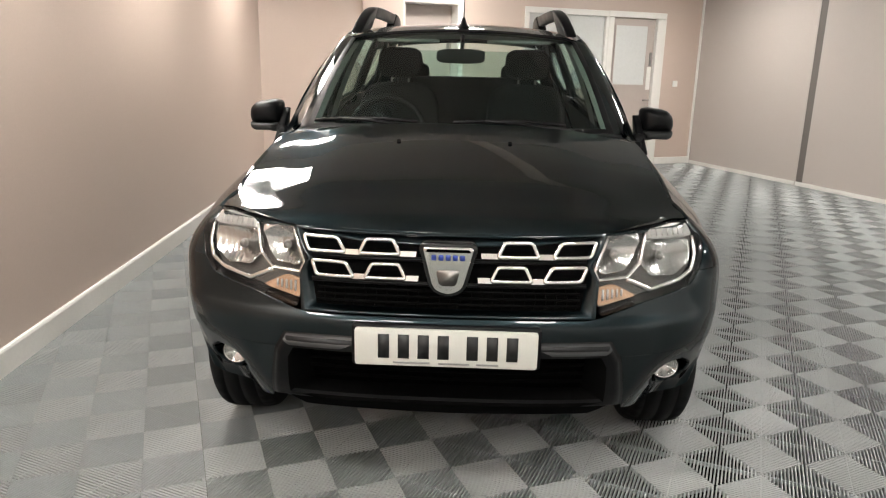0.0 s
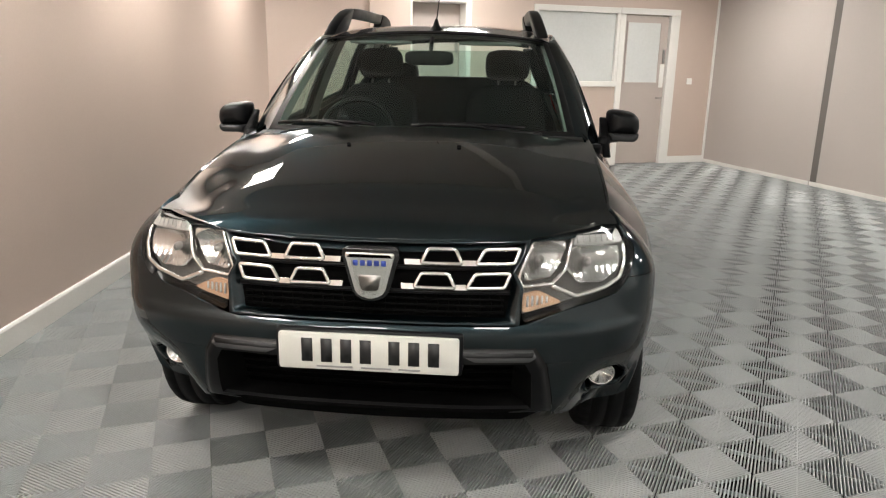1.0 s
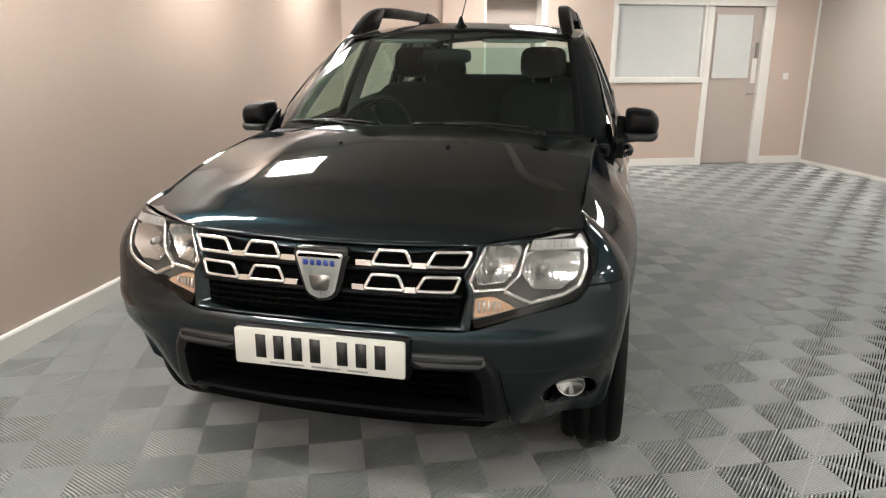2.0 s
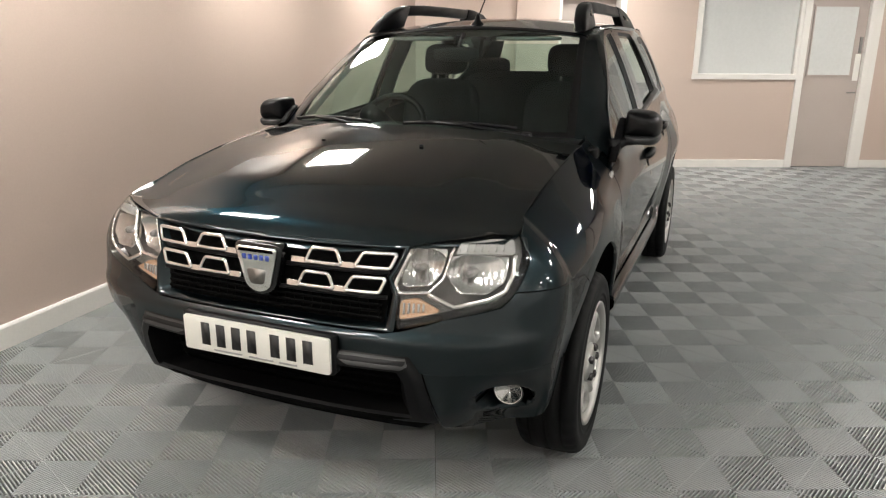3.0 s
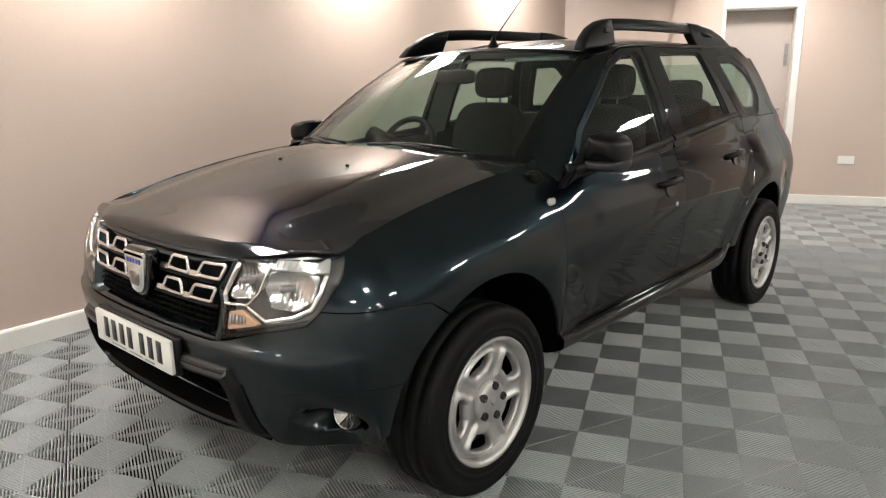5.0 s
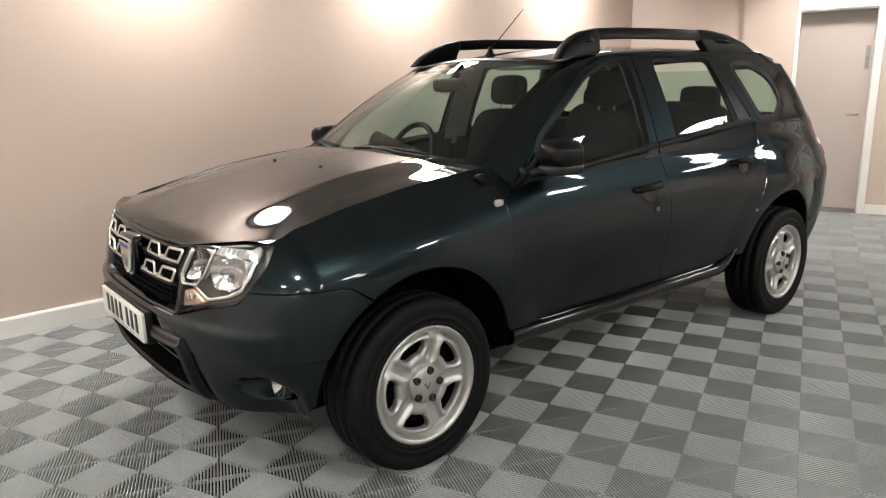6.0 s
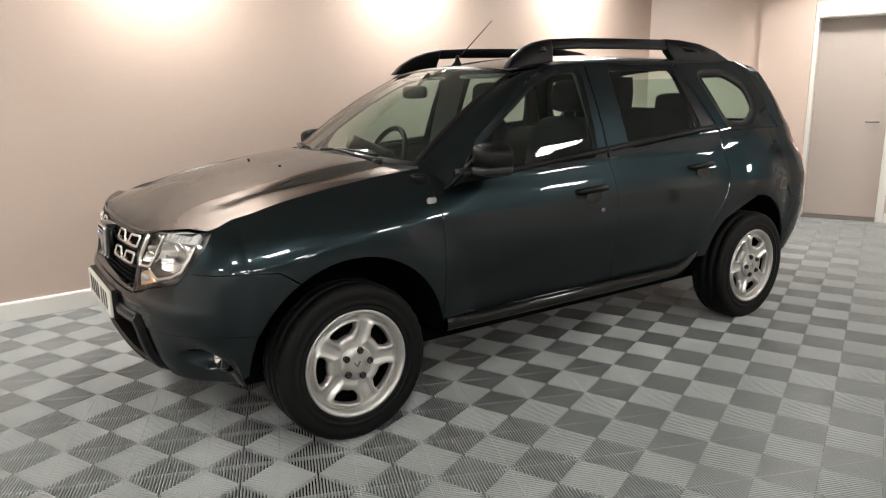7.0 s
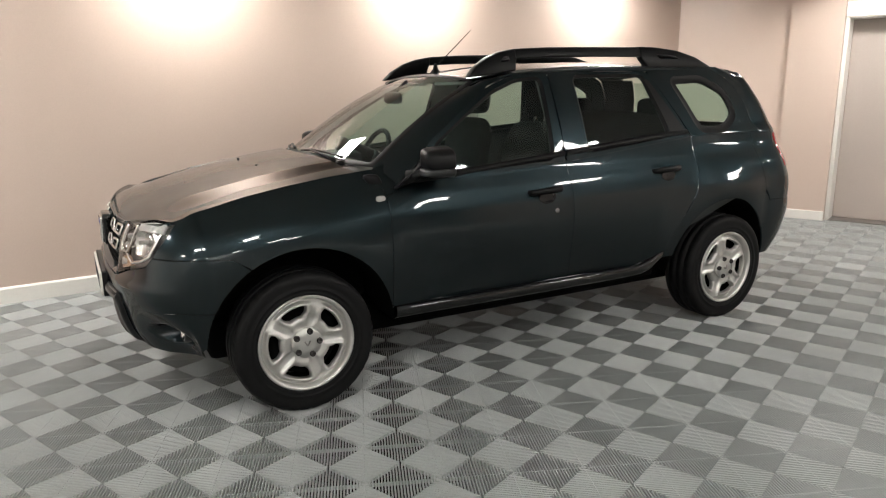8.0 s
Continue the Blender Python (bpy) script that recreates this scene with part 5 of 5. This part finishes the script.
# ---- the car: inside ----
for x in (-0.375, 0.375):
    s = part("front_seat", blob((0.245, 0.27, 0.09), (x, 1.28, 0.66), 0.4), SEAT, car, "charcoal cloth front seat")
    part("backrest", blob((0.235, 0.075, 0.300), (x, SEAT_Y - 0.03, 0.955), 0.50, 24, 16, 0.20), SEAT, s)
    part("headrest", blob((0.130, 0.055, 0.088), (x, SEAT_Y + 0.070, SEAT_Z + 0.02), 0.55, 20, 12, 0.1), SEAT, s)
    for dx in (-0.05, 0.05):
        part("headrest_post", tube(bmesh.new(), [(x + dx, SEAT_Y + 0.045, 1.22), (x + dx, SEAT_Y + 0.07, SEAT_Z)], 0.006, 8), STEEL, s)
b = part("rear_seat", blob((0.62, 0.25, 0.08), (0, 2.12, 0.70), 0.35), SEAT, car, "charcoal cloth rear bench")
part("backrest", blob((0.60, 0.07, 0.28), (0, 2.45, 1.00), 0.35, 28, 14, 0.25), SEAT, b)
for x in (-0.38, 0.38):
    part("headrest", blob((0.125, 0.045, 0.075), (x, 2.53, 1.295), 0.5), SEAT, b)
part("parcel_shelf", blob((0.55, 0.28, 0.012), (0, 2.86, 1.10), 0.3), DASH, car)
rows = []
for z, y0 in ((0.72, 0.80), (0.92, 0.72), (0.99, 0.66), (1.012, 0.56), (1.02, 0.46), (1.03, 0.36), (0.98, 0.33)):
    rows.append([(x / 12 * 0.70, y0 + (0.05 * (abs(x) / 12) ** 2 if z > 0.99 else 0) , z + (0.03 * math.exp(-((x / 12 * 0.70 + 0.36) / 0.17) ** 2) if 0.95 < z < 1.03 else 0) - 0.02 * (abs(x) / 12) ** 4) for x in range(-12, 13)])
dash = part("dashboard", grid(rows), DASH, car, "charcoal dashboard")
part("instrument_hood", blob((0.17, 0.09, 0.045), (-0.36, 0.66, 1.040), 0.6), DASH, dash)
ringpts = [Vector((-0.36 + 0.185 * math.cos(a), 0, 0.185 * math.sin(a))) for a in [2 * math.pi * k / 40 for k in range(40)]]
tilt = Matrix.Translation((-0.005, 0.87, 1.02)) @ Matrix.Rotation(radians(-24), 4, "X")
steer = part("steering_wheel", tube(bmesh.new(), [tilt @ p for p in ringpts], 0.016, 10, True), BLACK, car, "black steering wheel")
hub = blob((0.075, 0.03, 0.06), (-0.36, 0.0, -0.01), 0.6)
bmesh.ops.transform(hub, matrix=tilt, verts=hub.verts)
part("hub", hub, BLACK, steer)
for a in (0, math.pi, -math.pi / 2):
    part("spoke", tube(bmesh.new(), [tilt @ Vector((-0.36 + r * math.cos(a), 0.004, r * math.sin(a))) for r in (0.05, 0.18)], 0.018, 8, False, 0.5), BLACK, steer)
part("steering_column", tube(bmesh.new(), [tilt @ Vector((-0.36, 0.0, 0.0)), tilt @ Vector((-0.36, -0.25, 0.0))], 0.05, 12), BLACK, steer)
m = part("interior_mirror", blob((0.118, 0.014, 0.034), (-0.006, 0.855, 1.396), 0.5), BLACK, car, "black interior mirror")
part("mirror_stem", tube(bmesh.new(), [(0, 0.855, 1.402), (0, 0.90, 1.455), (0, 0.945, 1.492)], 0.010, 8), BLACK, m)
part("headliner", sheet([(xe(y) - 0.01, y) for y in edge_y[1:-1]] + [(-xe(y) + 0.01, y) for y in edge_y[-2:0:-1]], lambda x, y: roof(x, y) - Vector((0, 0, 0.035)), 0.1, 0.15, 0), TRIM, car, "pale grey headliner")
rows = [[Vector((side(y, z) - 0.045, y, z)) for y in (1.44, 1.47, 1.56, 1.62)] for z in (1.03, 1.15, 1.3, 1.42, 1.50)]
pair("pillar_trim", grid(rows), TRIM, car, "pale grey pillar trim")
rows = [[screen(0.985, t / 8) + Vector((-k * 0.02, 0.03 + 0.05 * k, -0.02)) for k in (0, 1)] for t in range(9)]
pair("windscreen_pillar_trim", grid(rows), TRIM, car, "pale grey pillar trim")
for x in (-0.28, 0.28):
    part("sun_visor", blob((0.16, 0.055, 0.010), (x, 1.10, roof(x, 1.10).z - 0.055), 0.4), TRIM, car)
for sign in (1, -1):
    put = (lambda q: q) if sign > 0 else flipped
    card = put(sheet([(0.50, 0.45), (1.48, 0.45), (1.48, belt(1.48) - 0.01), (0.56, belt(0.56) - 0.005)], flat_in(0.075), 0.15, 0.1, 0))
    part("door_card", card, DASH, doors[0 if sign > 0 else 1])
    card = put(sheet([(1.52, 0.45), (2.15, 0.45), (2.40, 0.80), (2.43, belt(2.43) - 0.01), (1.52, belt(1.52) - 0.01)], flat_in(0.075), 0.15, 0.1, 0))
    part("door_card", card, DASH, doors[2 if sign > 0 else 3])
    part("luggage_trim", put(sheet([(2.46, 0.60), (3.0, 0.80), (2.96, 1.165), (2.46, 1.15)], flat_in(0.09), 0.15, 0.1, 0)), DASH, car)


# ---- floor tiles ----
CELL, PITCH = 0.2, 0.2 / 12
U0, V0 = 0.0296, 0.161


def tile_mesh():
    """One tile: four ribbed squares, their ribs turned by turns."""
    verts, faces = [], []

    def quad(*pts):
        k = len(verts)
        verts.extend(pts)
        faces.append(tuple(range(k, k + 4)))

    def bar(cell, pts, top, low):
        cx, cy, swap = cell
        q = [((CELL - x if swap else x) + cx, y + cy) for x, y in pts]
        if swap:
            q = q[::-1]
        c = Vector(q[0]).lerp(Vector(q[3]), 0.5), Vector(q[1]).lerp(Vector(q[2]), 0.5)
        ins = [tuple(Vector(p).lerp(c[i in (1, 2)], 0.45)) for i, p in enumerate(q)]
        quad(*[(x, y, top) for x, y in ins])
        sunk = top - 0.0018
        quad((*ins[3], top), (*ins[2], top), (*q[2], sunk), (*q[3], sunk))
        quad((*ins[1], top), (*ins[0], top), (*q[0], sunk), (*q[1], sunk))
        mid = (sum(p[0] for p in q) / 4, sum(p[1] for p in q) / 4)
        for a, b in ((q[0], q[1]), (q[1], q[2]), (q[2], q[3]), (q[3], q[0])):
            if abs(abs(a[0] - b[0]) - abs(a[1] - b[1])) < 1e-6:
                d = Vector((b[1] - a[1], a[0] - b[0])).normalized() * 0.02 * PITCH * math.sqrt(0.5)
                d = d if d.dot(Vector(a) - Vector(mid)) > 0 else -d
                quad((*a, sunk), (a[0] + d.x, a[1] + d.y, low), (b[0] + d.x, b[1] + d.y, low), (*b, sunk))
    e = 0.0006
    for i in (0, 1):
        for j in (0, 1):
            cell = (i * CELL, j * CELL, (i + j) % 2 == 1)
            for k in range(-12, 12):
                c = (k + 0.5) * PITCH
                a, b = c - 0.235 * PITCH, c + 0.235 * PITCH
                L = CELL - e
                if k >= 0:
                    pts = [(e, e + a), (L - a, L), (L - b, L), (e, e + b)] if b < L else None
                else:
                    a, b = -b, -a
                    pts = [(e + b, e), (L, L - b), (L, L - a), (e + a, e)] if b < L else None
                if pts:
                    bar(cell, pts, 0.0, -0.016)
            w = 0.0036
            bar(cell, [(0.004, CELL - 0.004 - w), (CELL - 0.004 - w, 0.004), (CELL - 0.004, 0.004 + w), (0.004 + w, CELL - 0.004)], -0.0018, -0.016)
    me = bpy.data.meshes.new("floor_tile")
    me.from_pydata(verts, [], faces)
    me.materials.append(TILE)
    return me, verts, faces


tile, tile_verts, tile_faces = tile_mesh()
spots = []
for i in range(-22, 30):
    for j in range(-24, 18):
        u, v = U0 + 2 * CELL * i, V0 + 2 * CELL * j
        c = ROOM @ Vector((u + CELL, v + CELL, 0))
        if u < (RIGHT + 0.1 if v > BAY else FAR) and v < BACK + 0.26 and v > -5.0 and c.x > left_x(c.y) - 0.27:
            spots.append(((c - Vector((1.3, 0.6, 0))).length, u, v))
spots.sort()
for _, u, v in spots[:300]:
    o = new("floor_tile", tile)
    o.parent = floor
    o.matrix_basis = ROOM @ Matrix.Translation((u, v, 0))
rest = spots[300:]
base = np.array(tile_verts)
R = np.array(ROOM.to_3x3())
coords = np.concatenate([(base + (u, v, 0)) @ R.T for _, u, v in rest])
n = len(tile_verts)
loops = np.concatenate([np.array(tile_faces) + k * n for k in range(len(rest))])
me = bpy.data.meshes.new("outer_floor_tiles")
me.from_pydata(coords.tolist(), [], loops.tolist())
me.materials.append(TILE)
outer_tiles = new("outer_floor_tiles", me)
outer_tiles.parent = floor
tagged(outer_tiles, kind="stuff")
